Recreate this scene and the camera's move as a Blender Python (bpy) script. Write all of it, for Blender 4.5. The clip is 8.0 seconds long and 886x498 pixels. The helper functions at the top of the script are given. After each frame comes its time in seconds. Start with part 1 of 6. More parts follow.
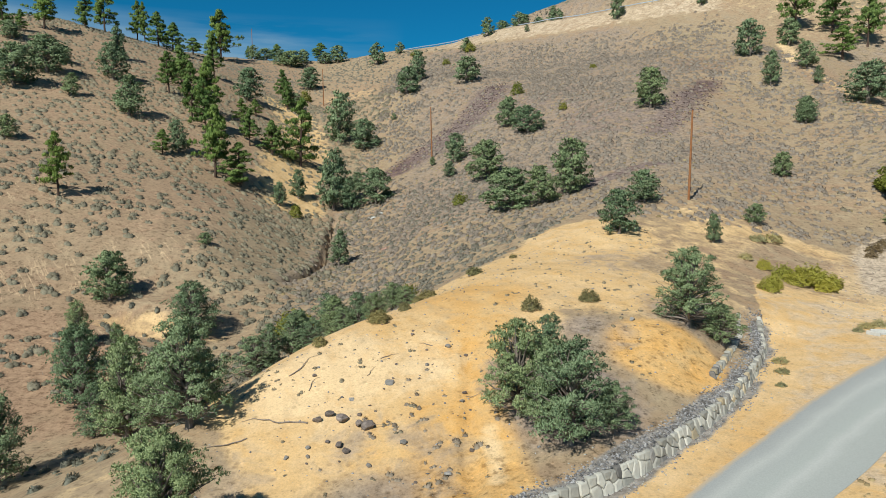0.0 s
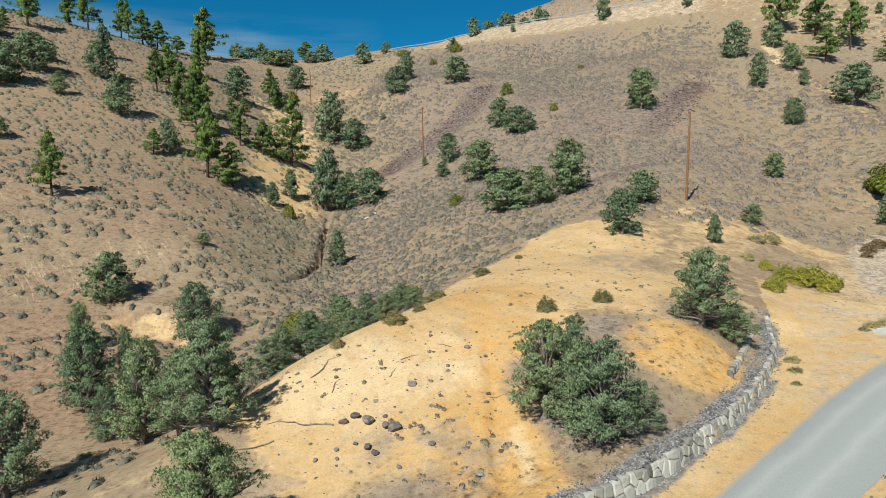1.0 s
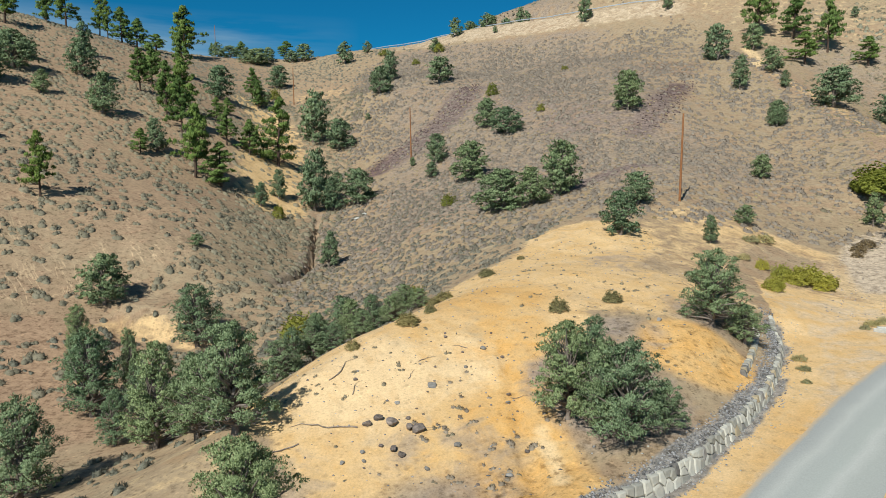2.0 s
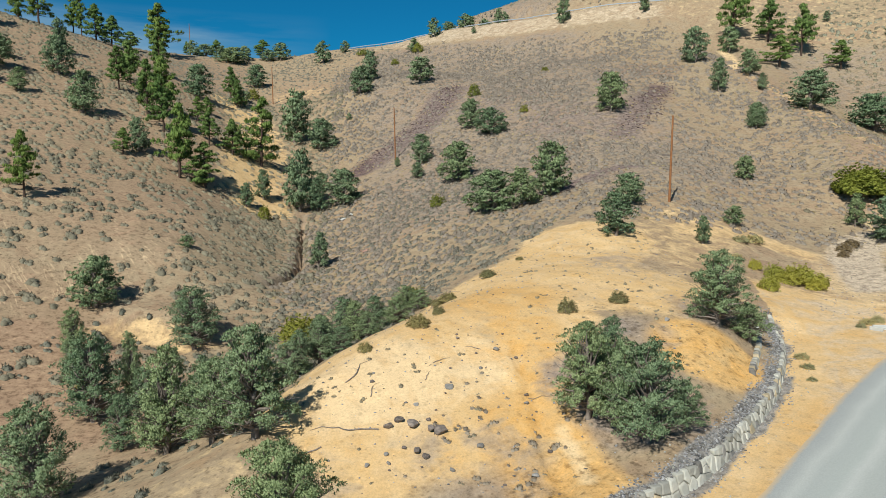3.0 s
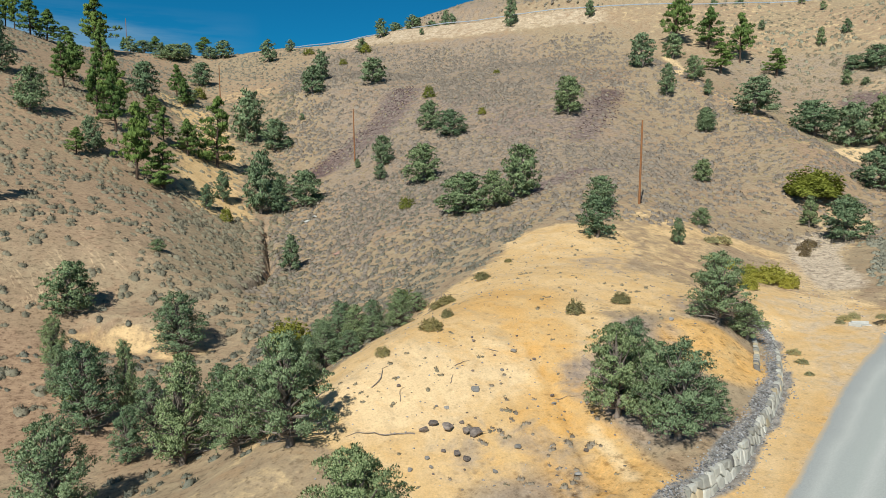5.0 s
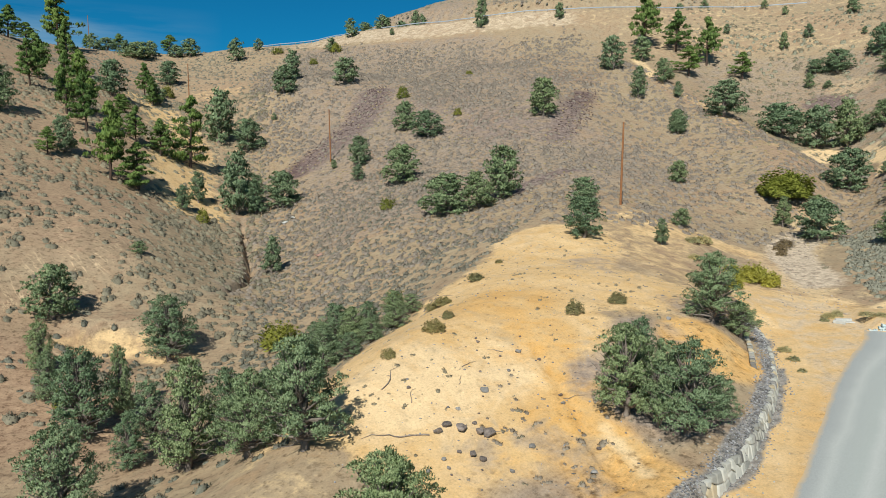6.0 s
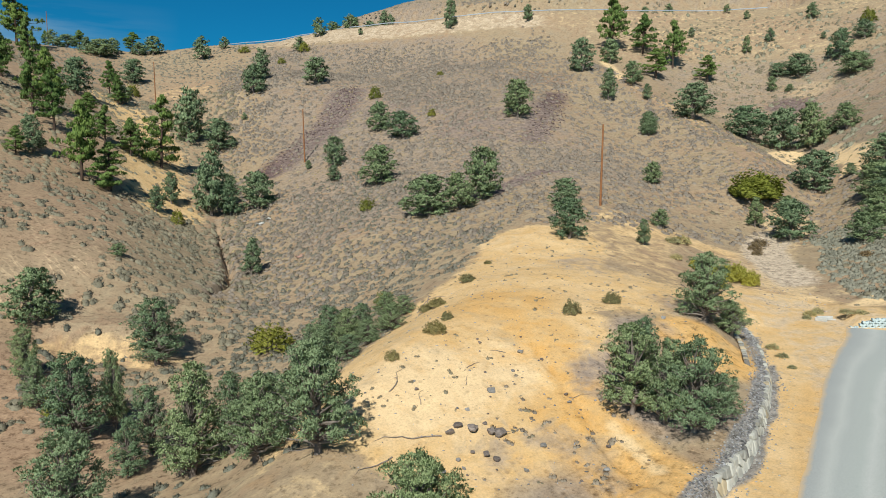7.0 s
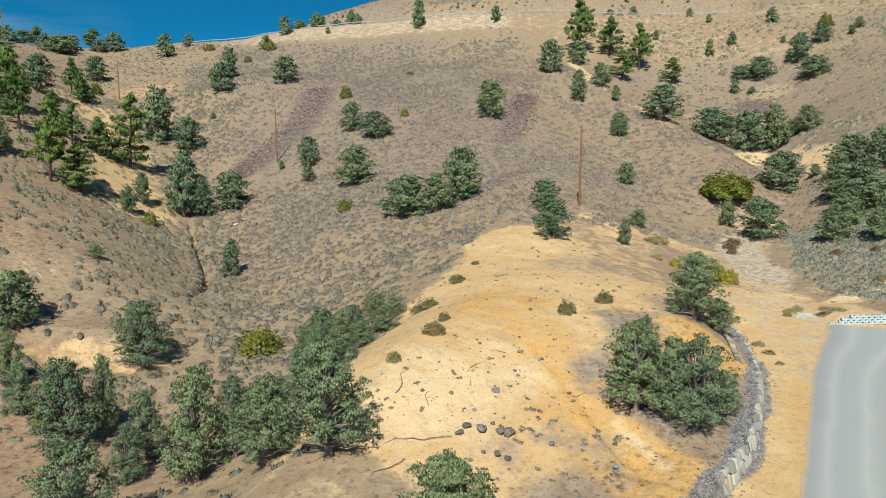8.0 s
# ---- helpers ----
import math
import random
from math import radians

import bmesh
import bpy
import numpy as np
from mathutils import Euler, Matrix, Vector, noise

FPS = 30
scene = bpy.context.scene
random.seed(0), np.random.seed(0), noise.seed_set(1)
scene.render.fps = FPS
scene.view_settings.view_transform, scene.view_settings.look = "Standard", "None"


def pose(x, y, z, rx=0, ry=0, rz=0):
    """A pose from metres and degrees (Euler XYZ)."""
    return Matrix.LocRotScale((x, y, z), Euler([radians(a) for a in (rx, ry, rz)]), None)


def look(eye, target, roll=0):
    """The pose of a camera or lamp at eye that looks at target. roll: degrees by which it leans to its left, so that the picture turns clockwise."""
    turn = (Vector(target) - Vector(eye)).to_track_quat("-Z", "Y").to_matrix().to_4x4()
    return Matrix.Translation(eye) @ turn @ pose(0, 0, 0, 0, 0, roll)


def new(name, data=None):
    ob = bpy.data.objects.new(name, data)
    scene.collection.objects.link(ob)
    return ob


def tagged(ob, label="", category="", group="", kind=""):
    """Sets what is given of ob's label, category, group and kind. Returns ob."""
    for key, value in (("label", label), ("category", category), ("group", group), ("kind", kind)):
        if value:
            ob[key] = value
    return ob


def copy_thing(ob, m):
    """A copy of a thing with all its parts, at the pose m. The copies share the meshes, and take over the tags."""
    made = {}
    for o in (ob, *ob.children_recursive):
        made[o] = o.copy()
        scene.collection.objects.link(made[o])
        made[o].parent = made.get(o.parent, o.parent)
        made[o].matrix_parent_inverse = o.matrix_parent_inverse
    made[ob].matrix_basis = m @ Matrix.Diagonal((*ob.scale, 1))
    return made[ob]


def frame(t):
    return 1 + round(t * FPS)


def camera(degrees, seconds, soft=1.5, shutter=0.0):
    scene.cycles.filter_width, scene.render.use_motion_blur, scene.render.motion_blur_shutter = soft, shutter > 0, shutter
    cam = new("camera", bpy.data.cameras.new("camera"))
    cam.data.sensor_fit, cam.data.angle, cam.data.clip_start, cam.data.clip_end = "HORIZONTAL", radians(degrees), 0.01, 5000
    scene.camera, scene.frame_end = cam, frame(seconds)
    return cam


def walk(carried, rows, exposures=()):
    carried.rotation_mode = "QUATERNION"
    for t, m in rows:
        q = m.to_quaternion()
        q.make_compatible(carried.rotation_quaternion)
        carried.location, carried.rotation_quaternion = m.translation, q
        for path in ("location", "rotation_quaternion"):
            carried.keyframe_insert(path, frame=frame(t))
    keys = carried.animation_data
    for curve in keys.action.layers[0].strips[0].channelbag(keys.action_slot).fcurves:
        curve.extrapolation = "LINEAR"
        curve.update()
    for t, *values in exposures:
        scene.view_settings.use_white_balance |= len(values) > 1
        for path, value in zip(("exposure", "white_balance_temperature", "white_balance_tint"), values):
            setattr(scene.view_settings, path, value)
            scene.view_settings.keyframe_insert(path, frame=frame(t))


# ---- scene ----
cam = camera(62.73, 8.0, soft=0.35)
METRES, EYE, TILT, LEAN, TURN = 19.5, 14.0, -5.0, 0.0, 0.0
ROWS = [
    (0.0, 0.0000, 0.0000, 0.0000, 0.00, 0.00, 0.00),
    (0.5, -0.0587, -0.0025, 0.0026, -0.74, -0.02, 0.04),
    (1.0, -0.1183, -0.0041, 0.0054, -1.57, -0.04, 0.08),
    (1.5, -0.1789, -0.0049, 0.0082, -2.48, -0.06, 0.14),
    (2.0, -0.2404, -0.0049, 0.0111, -3.46, -0.06, 0.20),
    (2.5, -0.3027, -0.0039, 0.0140, -4.52, -0.07, 0.27),
    (3.0, -0.3656, -0.0020, 0.0171, -5.65, -0.08, 0.35),
    (3.5, -0.4291, 0.0008, 0.0203, -6.85, -0.08, 0.44),
    (4.0, -0.4929, 0.0047, 0.0236, -8.10, -0.08, 0.53),
    (4.5, -0.5571, 0.0096, 0.0270, -9.41, -0.09, 0.63),
    (5.0, -0.6213, 0.0156, 0.0305, -10.76, -0.10, 0.73),
    (5.5, -0.6853, 0.0228, 0.0342, -12.16, -0.12, 0.85),
    (6.0, -0.7490, 0.0313, 0.0380, -13.59, -0.14, 0.96),
    (6.5, -0.8121, 0.0410, 0.0421, -15.05, -0.17, 1.08),
    (7.0, -0.8744, 0.0520, 0.0463, -16.53, -0.20, 1.20),
    (7.5, -0.9356, 0.0645, 0.0508, -18.03, -0.25, 1.33),
    (8.0, -0.9954, 0.0785, 0.0555, -19.53, -0.31, 1.45),
]
walk(cam, [(t, pose(0, 0, EYE, TILT, LEAN, TURN) @ pose(METRES * x, METRES * y, METRES * z, 90 + pitch, roll, yaw)) for t, x, y, z, yaw, pitch, roll in ROWS], [(0.0, 0.0), (8.0, 0.0)])

# ---- world, sun, exposure ----
SUN_AZ, SUN_EL = 28.0, 42.0          # shadows run towards this bearing (from +y to +x); height of the sun
sun = new("sun", bpy.data.lights.new("sun", "SUN"))
sun.data.energy, sun.data.angle, sun.data.color = 4.80, radians(0.5), (1.0, 0.972, 0.885)
_way = Vector((math.sin(radians(SUN_AZ)) * math.cos(radians(SUN_EL)), math.cos(radians(SUN_AZ)) * math.cos(radians(SUN_EL)), -math.sin(radians(SUN_EL))))
sun.matrix_basis = look((-60, -90, 120), Vector((-60, -90, 120)) + _way)

world = bpy.data.worlds.new("world")
scene.world = world
world.use_nodes = True
wn, wl = world.node_tree.nodes, world.node_tree.links
sky = wn.new("ShaderNodeTexSky")
sky.sky_type, sky.sun_disc = "NISHITA", False
sky.sun_elevation, sky.sun_rotation = radians(SUN_EL), radians(180 + SUN_AZ)
sky.altitude, sky.air_density, sky.dust_density, sky.ozone_density = 1800.0, 1.0, 0.2, 3.0
# thin high cloud, streaked sideways, that thins out upwards
tc = wn.new("ShaderNodeTexCoord")
stretch = wn.new("ShaderNodeMapping")
stretch.inputs["Scale"].default_value = (1.6, 1.6, 14.0)
wisps = wn.new("ShaderNodeTexNoise")
wisps.inputs["Scale"].default_value, wisps.inputs["Detail"].default_value, wisps.inputs["Roughness"].default_value = 1.7, 6.0, 0.55
thin = wn.new("ShaderNodeMapRange")
thin.inputs["From Min"].default_value, thin.inputs["From Max"].default_value = 0.28, 0.56
split = wn.new("ShaderNodeSeparateXYZ")
low = wn.new("ShaderNodeMapRange")
low.inputs["From Min"].default_value, low.inputs["From Max"].default_value = 0.218, 0.188
bank = wn.new("ShaderNodeMapRange")
bank.inputs["From Min"].default_value, bank.inputs["From Max"].default_value = -0.05, -0.22
veil3 = wn.new("ShaderNodeMath")
veil3.operation = "MULTIPLY"
veil = wn.new("ShaderNodeMath")
veil.operation = "MULTIPLY"
veil2 = wn.new("ShaderNodeMath")
veil2.operation = "MULTIPLY"
veil2.inputs[1].default_value = 0.8
cloud = wn.new("ShaderNodeMixRGB")
cloud.inputs["Color2"].default_value = (5.4, 7.8, 9.6, 1)
deep = wn.new("ShaderNodeMixRGB")
deep.blend_type, deep.inputs["Color2"].default_value = "MULTIPLY", (0.06, 0.90, 1.18, 1)
wl.new(tc.outputs["Generated"], stretch.inputs["Vector"])
wl.new(stretch.outputs["Vector"], wisps.inputs["Vector"])
wl.new(wisps.outputs["Fac"], thin.inputs["Value"])
wl.new(tc.outputs["Generated"], split.inputs["Vector"])
wl.new(split.outputs["Z"], low.inputs["Value"])
wl.new(thin.outputs["Result"], veil.inputs[0])
wl.new(low.outputs["Result"], veil.inputs[1])
wl.new(split.outputs["X"], bank.inputs["Value"])
wl.new(bank.outputs["Result"], veil3.inputs[0])
wl.new(veil.outputs["Value"], veil3.inputs[1])
wl.new(veil3.outputs["Value"], veil2.inputs[0])
wl.new(veil2.outputs["Value"], cloud.inputs["Fac"])
tint = wn.new("ShaderNodeMapRange")
tint.inputs["From Min"].default_value, tint.inputs["From Max"].default_value = 0.26, 0.55
tint.inputs["To Min"].default_value, tint.inputs["To Max"].default_value = 1.0, 0.45
wl.new(split.outputs["Z"], tint.inputs["Value"])
wl.new(tint.outputs["Result"], deep.inputs["Fac"])
wl.new(sky.outputs["Color"], deep.inputs["Color1"])
wl.new(deep.outputs["Color"], cloud.inputs["Color1"])
wl.new(cloud.outputs["Color"], wn["Background"].inputs["Color"])
wn["Background"].inputs["Strength"].default_value = 0.058


# ---- materials ----
def ramp(nt, fac, stops):
    r = nt.nodes.new("ShaderNodeValToRGB")
    els = r.color_ramp.elements
    while len(els) < len(stops):
        els.new(0.5)
    for e, (p, c) in zip(els, stops):
        e.position, e.color = p, (*c, 1)
    nt.links.new(fac, r.inputs["Fac"])
    return r.outputs["Color"]


def mixed(nt, fac, a, b, how="MIX"):
    m = nt.nodes.new("ShaderNodeMixRGB")
    m.blend_type = how
    for socket, v in ((m.inputs["Fac"], fac), (m.inputs["Color1"], a), (m.inputs["Color2"], b)):
        if isinstance(v, (int, float)):
            socket.default_value = v
        elif isinstance(v, tuple):
            socket.default_value = (*v, 1)
        else:
            nt.links.new(v, socket)
    return m.outputs["Color"]


def grain(nt, scale, detail=4.0, rough=0.6, coords=None, kind="Fac", dist=0.0):
    n = nt.nodes.new("ShaderNodeTexNoise")
    n.inputs["Scale"].default_value, n.inputs["Detail"].default_value, n.inputs["Roughness"].default_value = scale, detail, rough
    n.inputs["Distortion"].default_value = dist
    if coords is not None:
        nt.links.new(coords, n.inputs["Vector"])
    return n.outputs[kind]


def maths(nt, op, a, b=0.0, clamp=False):
    m = nt.nodes.new("ShaderNodeMath")
    m.operation, m.use_clamp = op, clamp
    for socket, v in zip(m.inputs, (a, b)):
        if isinstance(v, (int, float)):
            socket.default_value = v
        else:
            nt.links.new(v, socket)
    return m.outputs["Value"]


def ranged(nt, v, a, b, c=0.0, d=1.0):
    m = nt.nodes.new("ShaderNodeMapRange")
    for name, x in (("From Min", a), ("From Max", b), ("To Min", c), ("To Max", d)):
        m.inputs[name].default_value = x
    nt.links.new(v, m.inputs["Value"])
    return m.outputs["Result"]


def material(name, rough=0.9):
    m = bpy.data.materials.new(name)
    m.use_nodes = True
    b = m.node_tree.nodes["Principled BSDF"]
    b.inputs["Roughness"].default_value = rough
    b.inputs["Specular IOR Level"].default_value = 0.25
    return m, m.node_tree, b


def bumped(nt, b, height, strength, distance):
    n = nt.nodes.new("ShaderNodeBump")
    n.inputs["Strength"].default_value, n.inputs["Distance"].default_value = strength, distance
    nt.links.new(height, n.inputs["Height"])
    nt.links.new(n.outputs["Normal"], b.inputs["Normal"])


def place_coords(nt):
    return nt.nodes.new("ShaderNodeNewGeometry").outputs["Position"]


def simple(name, stops, scale, rough=0.9, bump=0.3, dist=0.03, vary=0.0, islands=False, detail=5.0, metal=0.0):
    """A surface of a few colours in grain of a given size, with a little relief; vary: how far single pieces differ in brightness."""
    m, nt, b = material(name, rough)
    tcn = nt.nodes.new("ShaderNodeTexCoord")
    g = grain(nt, scale, detail, 0.65, tcn.outputs["Object"])
    col = ramp(nt, g, stops)
    if vary:
        if islands:
            rnd = nt.nodes.new("ShaderNodeNewGeometry").outputs["Random Per Island"]
        else:
            rnd = nt.nodes.new("ShaderNodeObjectInfo").outputs["Random"]
        col = mixed(nt, 1.0, col, ramp(nt, rnd, [(0.0, (1 - vary,) * 3), (1.0, (1 + vary,) * 3)]), "MULTIPLY")
    nt.links.new(col, b.inputs["Base Color"])
    b.inputs["Metallic"].default_value = metal
    bumped(nt, b, grain(nt, scale * 3.1, 6, 0.7, tcn.outputs["Object"]), bump, dist)
    return m


def foliage(name, dark, mid, light, thru=0.22, fuzz=False):
    """Leaves and needles: colour varies leaf by leaf and branch by branch, and a little light passes through."""
    m, nt, b = material(name, 0.75)
    geo = nt.nodes.new("ShaderNodeNewGeometry")
    info = nt.nodes.new("ShaderNodeObjectInfo")
    leaf = ramp(nt, geo.outputs["Random Per Island"], [(0.0, dark), (0.5, mid), (1.0, light)])
    big = grain(nt, 0.9, 3, 0.6, geo.outputs["Position"])
    col = mixed(nt, ranged(nt, big, 0.35, 0.7, 0.0, 0.55), leaf, mixed(nt, 0.5, leaf, light))
    if fuzz:
        col = mixed(nt, 1.0, col, ramp(nt, grain(nt, 16.0, 4, 0.75, geo.outputs["Position"]), [(0.34, (0.62, 0.61, 0.60)), (0.50, (1.0, 1.0, 1.0)), (0.66, (1.20, 1.20, 1.18))]), "MULTIPLY")
    tree = ramp(nt, info.outputs["Random"], [(0.0, (0.80, 0.87, 0.86)), (0.4, (1.0, 1.0, 1.0)), (0.75, (1.10, 1.08, 0.98)), (1.0, (1.22, 1.14, 0.98))])
    col = mixed(nt, 1.0, col, tree, "MULTIPLY")
    nt.links.new(col, b.inputs["Base Color"])
    tr = nt.nodes.new("ShaderNodeBsdfTranslucent")
    nt.links.new(col, tr.inputs["Color"])
    mx = nt.nodes.new("ShaderNodeMixShader")
    mx.inputs["Fac"].default_value = thru
    nt.links.new(b.outputs["BSDF"], mx.inputs[1])
    nt.links.new(tr.outputs["BSDF"], mx.inputs[2])
    nt.links.new(mx.outputs["Shader"], nt.nodes["Material Output"].inputs["Surface"])
    return m


def soil():
    """The hillside's earth: tan soil, ochre clay, pale sand, purple scree, dark litter, each where the ground has it."""
    m, nt, b = material("hillside_soil", 0.95)
    pos = place_coords(nt)
    za = nt.nodes.new("ShaderNodeVertexColor")
    za.layer_name = "clay"
    zb = nt.nodes.new("ShaderNodeVertexColor")
    zb.layer_name = "stone"
    sa, sb = nt.nodes.new("ShaderNodeSeparateColor"), nt.nodes.new("ShaderNodeSeparateColor")
    nt.links.new(za.outputs["Color"], sa.inputs["Color"])
    nt.links.new(zb.outputs["Color"], sb.inputs["Color"])
    zc = nt.nodes.new("ShaderNodeVertexColor")
    zc.layer_name = "wear"
    sc = nt.nodes.new("ShaderNodeSeparateColor")
    nt.links.new(zc.outputs["Color"], sc.inputs["Color"])
    big, mid, fine = grain(nt, 0.05, 5, 0.6, pos), grain(nt, 0.5, 6, 0.65, pos, dist=0.6), grain(nt, 9.0, 6, 0.75, pos)
    speck = grain(nt, 1.6, 9, 0.78, pos)

    def zone(weight, spread=0.5):
        return ranged(nt, maths(nt, "ADD", weight, maths(nt, "MULTIPLY", maths(nt, "SUBTRACT", mid, 0.5), spread * 2)), 0.32, 0.68)

    tan = mixed(nt, ranged(nt, big, 0.38, 0.62), SOIL_TAN, SOIL_ROSE)
    tan = mixed(nt, ranged(nt, mid, 0.42, 0.66), tan, SOIL_DRY)
    ochre = mixed(nt, ranged(nt, mid, 0.35, 0.65), CLAY_YELLOW, CLAY_PALE)
    orange = mixed(nt, ranged(nt, mid, 0.35, 0.65), CLAY_ORANGE, CLAY_YELLOW)
    scree = mixed(nt, ranged(nt, speck, 0.4, 0.6), SCREE_DARK, SCREE_LIGHT)
    litter = mixed(nt, ranged(nt, speck, 0.38, 0.62), LITTER_DARK, LITTER_LIGHT)
    tan = mixed(nt, zone(sc.outputs["Green"], 0.7), tan, mixed(nt, ranged(nt, speck, 0.4, 0.62), SOIL_RED, SOIL_RUST))
    col = mixed(nt, zone(sa.outputs["Red"], 0.8), tan, ochre)
    col = mixed(nt, zone(sa.outputs["Green"], 0.35), col, orange)
    col = mixed(nt, zone(sa.outputs["Blue"], 0.35), col, CLAY_CREAM)
    # pale runnels washed down the bare hill, and water stains down the clay
    turned = nt.nodes.new("ShaderNodeMapping")
    turned.inputs["Rotation"].default_value, turned.inputs["Scale"].default_value = (0, 0, radians(-52)), (9.0, 1.5, 1e3)
    turned.vector_type = "TEXTURE"
    nt.links.new(pos, turned.inputs["Vector"])
    runs = grain(nt, 1.0, 4, 0.55, turned.outputs["Vector"], dist=0.8)
    thread = ranged(nt, maths(nt, "ABSOLUTE", maths(nt, "SUBTRACT", runs, 0.5)), 0.004, 0.022, 1.0, 0.0)
    col = mixed(nt, maths(nt, "MULTIPLY", maths(nt, "MULTIPLY", thread, sc.outputs["Red"]), ranged(nt, grain(nt, 0.11, 3, 0.6, pos), 0.45, 0.62, 0.0, 0.8)), col, CLAY_WASHED)
    fall = nt.nodes.new("ShaderNodeMapping")
    fall.inputs["Rotation"].default_value, fall.inputs["Scale"].default_value = (0, 0, radians(-70)), (3.4, 1.1, 2.0)
    fall.vector_type = "TEXTURE"
    nt.links.new(pos, fall.inputs["Vector"])
    stain = grain(nt, 1.0, 5, 0.62, fall.outputs["Vector"], dist=0.5)
    clay = maths(nt, "MULTIPLY", sa.outputs["Red"], ranged(nt, stain, 0.48, 0.70, 0.0, 0.5), True)
    col = mixed(nt, clay, col, mixed(nt, ranged(nt, mid, 0.4, 0.6), CLAY_ORANGE, SOIL_DRY))
    wash = mixed(nt, ranged(nt, speck, 0.38, 0.62), WASH_DARK, WASH_PALE)
    col = mixed(nt, zone(sc.outputs["Blue"], 0.5), col, wash)
    col = mixed(nt, zone(sb.outputs["Red"], 0.6), col, scree)
    col = mixed(nt, maths(nt, "MULTIPLY", zone(sb.outputs["Green"], 0.5), 0.9), col, litter)
    col = mixed(nt, maths(nt, "MULTIPLY", zone(sb.outputs["Blue"], 0.3), 0.9), col, mixed(nt, ranged(nt, speck, 0.4, 0.62), GRAVEL_DARK, GRAVEL_LIGHT))
    col = mixed(nt, 1.0, col, ramp(nt, fine, [(0.25, (0.72, 0.70, 0.68)), (0.5, (1.0, 1.0, 1.0)), (0.75, (1.16, 1.15, 1.12))]), "MULTIPLY")
    patchy = maths(nt, "SUBTRACT", 1.0, maths(nt, "MULTIPLY", sa.outputs["Red"], 0.72))
    col = mixed(nt, patchy, col, mixed(nt, 1.0, col, ramp(nt, speck, [(0.36, (0.50, 0.48, 0.46)), (0.47, (0.95, 0.95, 0.94)), (0.62, (1.12, 1.11, 1.08))]), "MULTIPLY"))
    # small stones and plants too small to stand alone
    for size, share, tone in ((2.1, 0.68, (0.56, 0.54, 0.53)), (4.3, 0.72, (0.62, 0.60, 0.58)), (3.1, 0.86, (1.32, 1.30, 1.27))):
        cell = nt.nodes.new("ShaderNodeTexVoronoi")
        cell.inputs["Scale"].default_value = size
        nt.links.new(pos, cell.inputs["Vector"])
        pick = nt.nodes.new("ShaderNodeSeparateColor")
        nt.links.new(cell.outputs["Color"], pick.inputs["Color"])
        dot = maths(nt, "MULTIPLY", ranged(nt, cell.outputs["Distance"], 0.16, 0.36, 1.0, 0.0), ranged(nt, pick.outputs["Red"], share, share + 0.05))
        col = mixed(nt, maths(nt, "MULTIPLY", dot, maths(nt, "SUBTRACT", 1.0, maths(nt, "MULTIPLY", sa.outputs["Red"], 0.55))), col, mixed(nt, 1.0, col, tone, "MULTIPLY"))
    nt.links.new(col, b.inputs["Base Color"])
    rel = maths(nt, "ADD", maths(nt, "MULTIPLY", speck, 0.6), maths(nt, "MULTIPLY", fine, 0.3))
    bumped(nt, b, rel, 0.6, 0.12)
    return m


SOIL_TAN, SOIL_ROSE, SOIL_DRY = (0.342, 0.263, 0.168), (0.356, 0.250, 0.160), (0.395, 0.316, 0.206)
CLAY_YELLOW, CLAY_PALE, CLAY_ORANGE, CLAY_CREAM = (0.645, 0.435, 0.20), (0.70, 0.505, 0.275), (0.645, 0.375, 0.125), (0.77, 0.572, 0.325)
SOIL_RED, SOIL_RUST, CLAY_WASHED = (0.335, 0.222, 0.142), (0.395, 0.275, 0.180), (0.62, 0.47, 0.30)
WASH_DARK, WASH_PALE = (0.42, 0.338, 0.252), (0.63, 0.525, 0.392)
SCREE_DARK, SCREE_LIGHT = (0.09, 0.06, 0.058), (0.21, 0.145, 0.135)
LITTER_DARK, LITTER_LIGHT = (0.192, 0.157, 0.136), (0.338, 0.279, 0.236)
GRAVEL_DARK, GRAVEL_LIGHT = (0.14, 0.14, 0.138), (0.34, 0.335, 0.325)

SOIL = soil()
JUNIPER = foliage("juniper_foliage", (0.085, 0.138, 0.070), (0.200, 0.282, 0.150), (0.318, 0.402, 0.232), 0.20)
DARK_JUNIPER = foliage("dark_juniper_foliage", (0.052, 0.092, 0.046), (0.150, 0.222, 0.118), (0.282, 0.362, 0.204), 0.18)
NEEDLES = foliage("pine_needles", (0.070, 0.130, 0.036), (0.145, 0.235, 0.064), (0.240, 0.335, 0.105), 0.34)
GOLDEN = foliage("yellow_brush", (0.155, 0.175, 0.034), (0.245, 0.265, 0.052), (0.34, 0.35, 0.08), 0.33)
OLIVEGREEN = foliage("olive_green_leaves", (0.125, 0.160, 0.028), (0.205, 0.242, 0.045), (0.29, 0.325, 0.072), 0.3)
BRIGHT = foliage("rabbitbrush_leaves", (0.36, 0.345, 0.065), (0.50, 0.475, 0.095), (0.62, 0.58, 0.14), 0.42)
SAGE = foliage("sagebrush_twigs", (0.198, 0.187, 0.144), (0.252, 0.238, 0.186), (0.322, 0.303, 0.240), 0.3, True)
SILVER = foliage("silver_brush", (0.270, 0.270, 0.210), (0.320, 0.320, 0.250), (0.375, 0.372, 0.295), 0.25, True)
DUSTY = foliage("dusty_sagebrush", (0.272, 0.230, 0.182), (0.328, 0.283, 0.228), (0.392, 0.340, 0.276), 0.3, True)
TWIGS = foliage("withered_twigs", (0.22, 0.180, 0.135), (0.33, 0.275, 0.205), (0.44, 0.37, 0.28), 0.25)
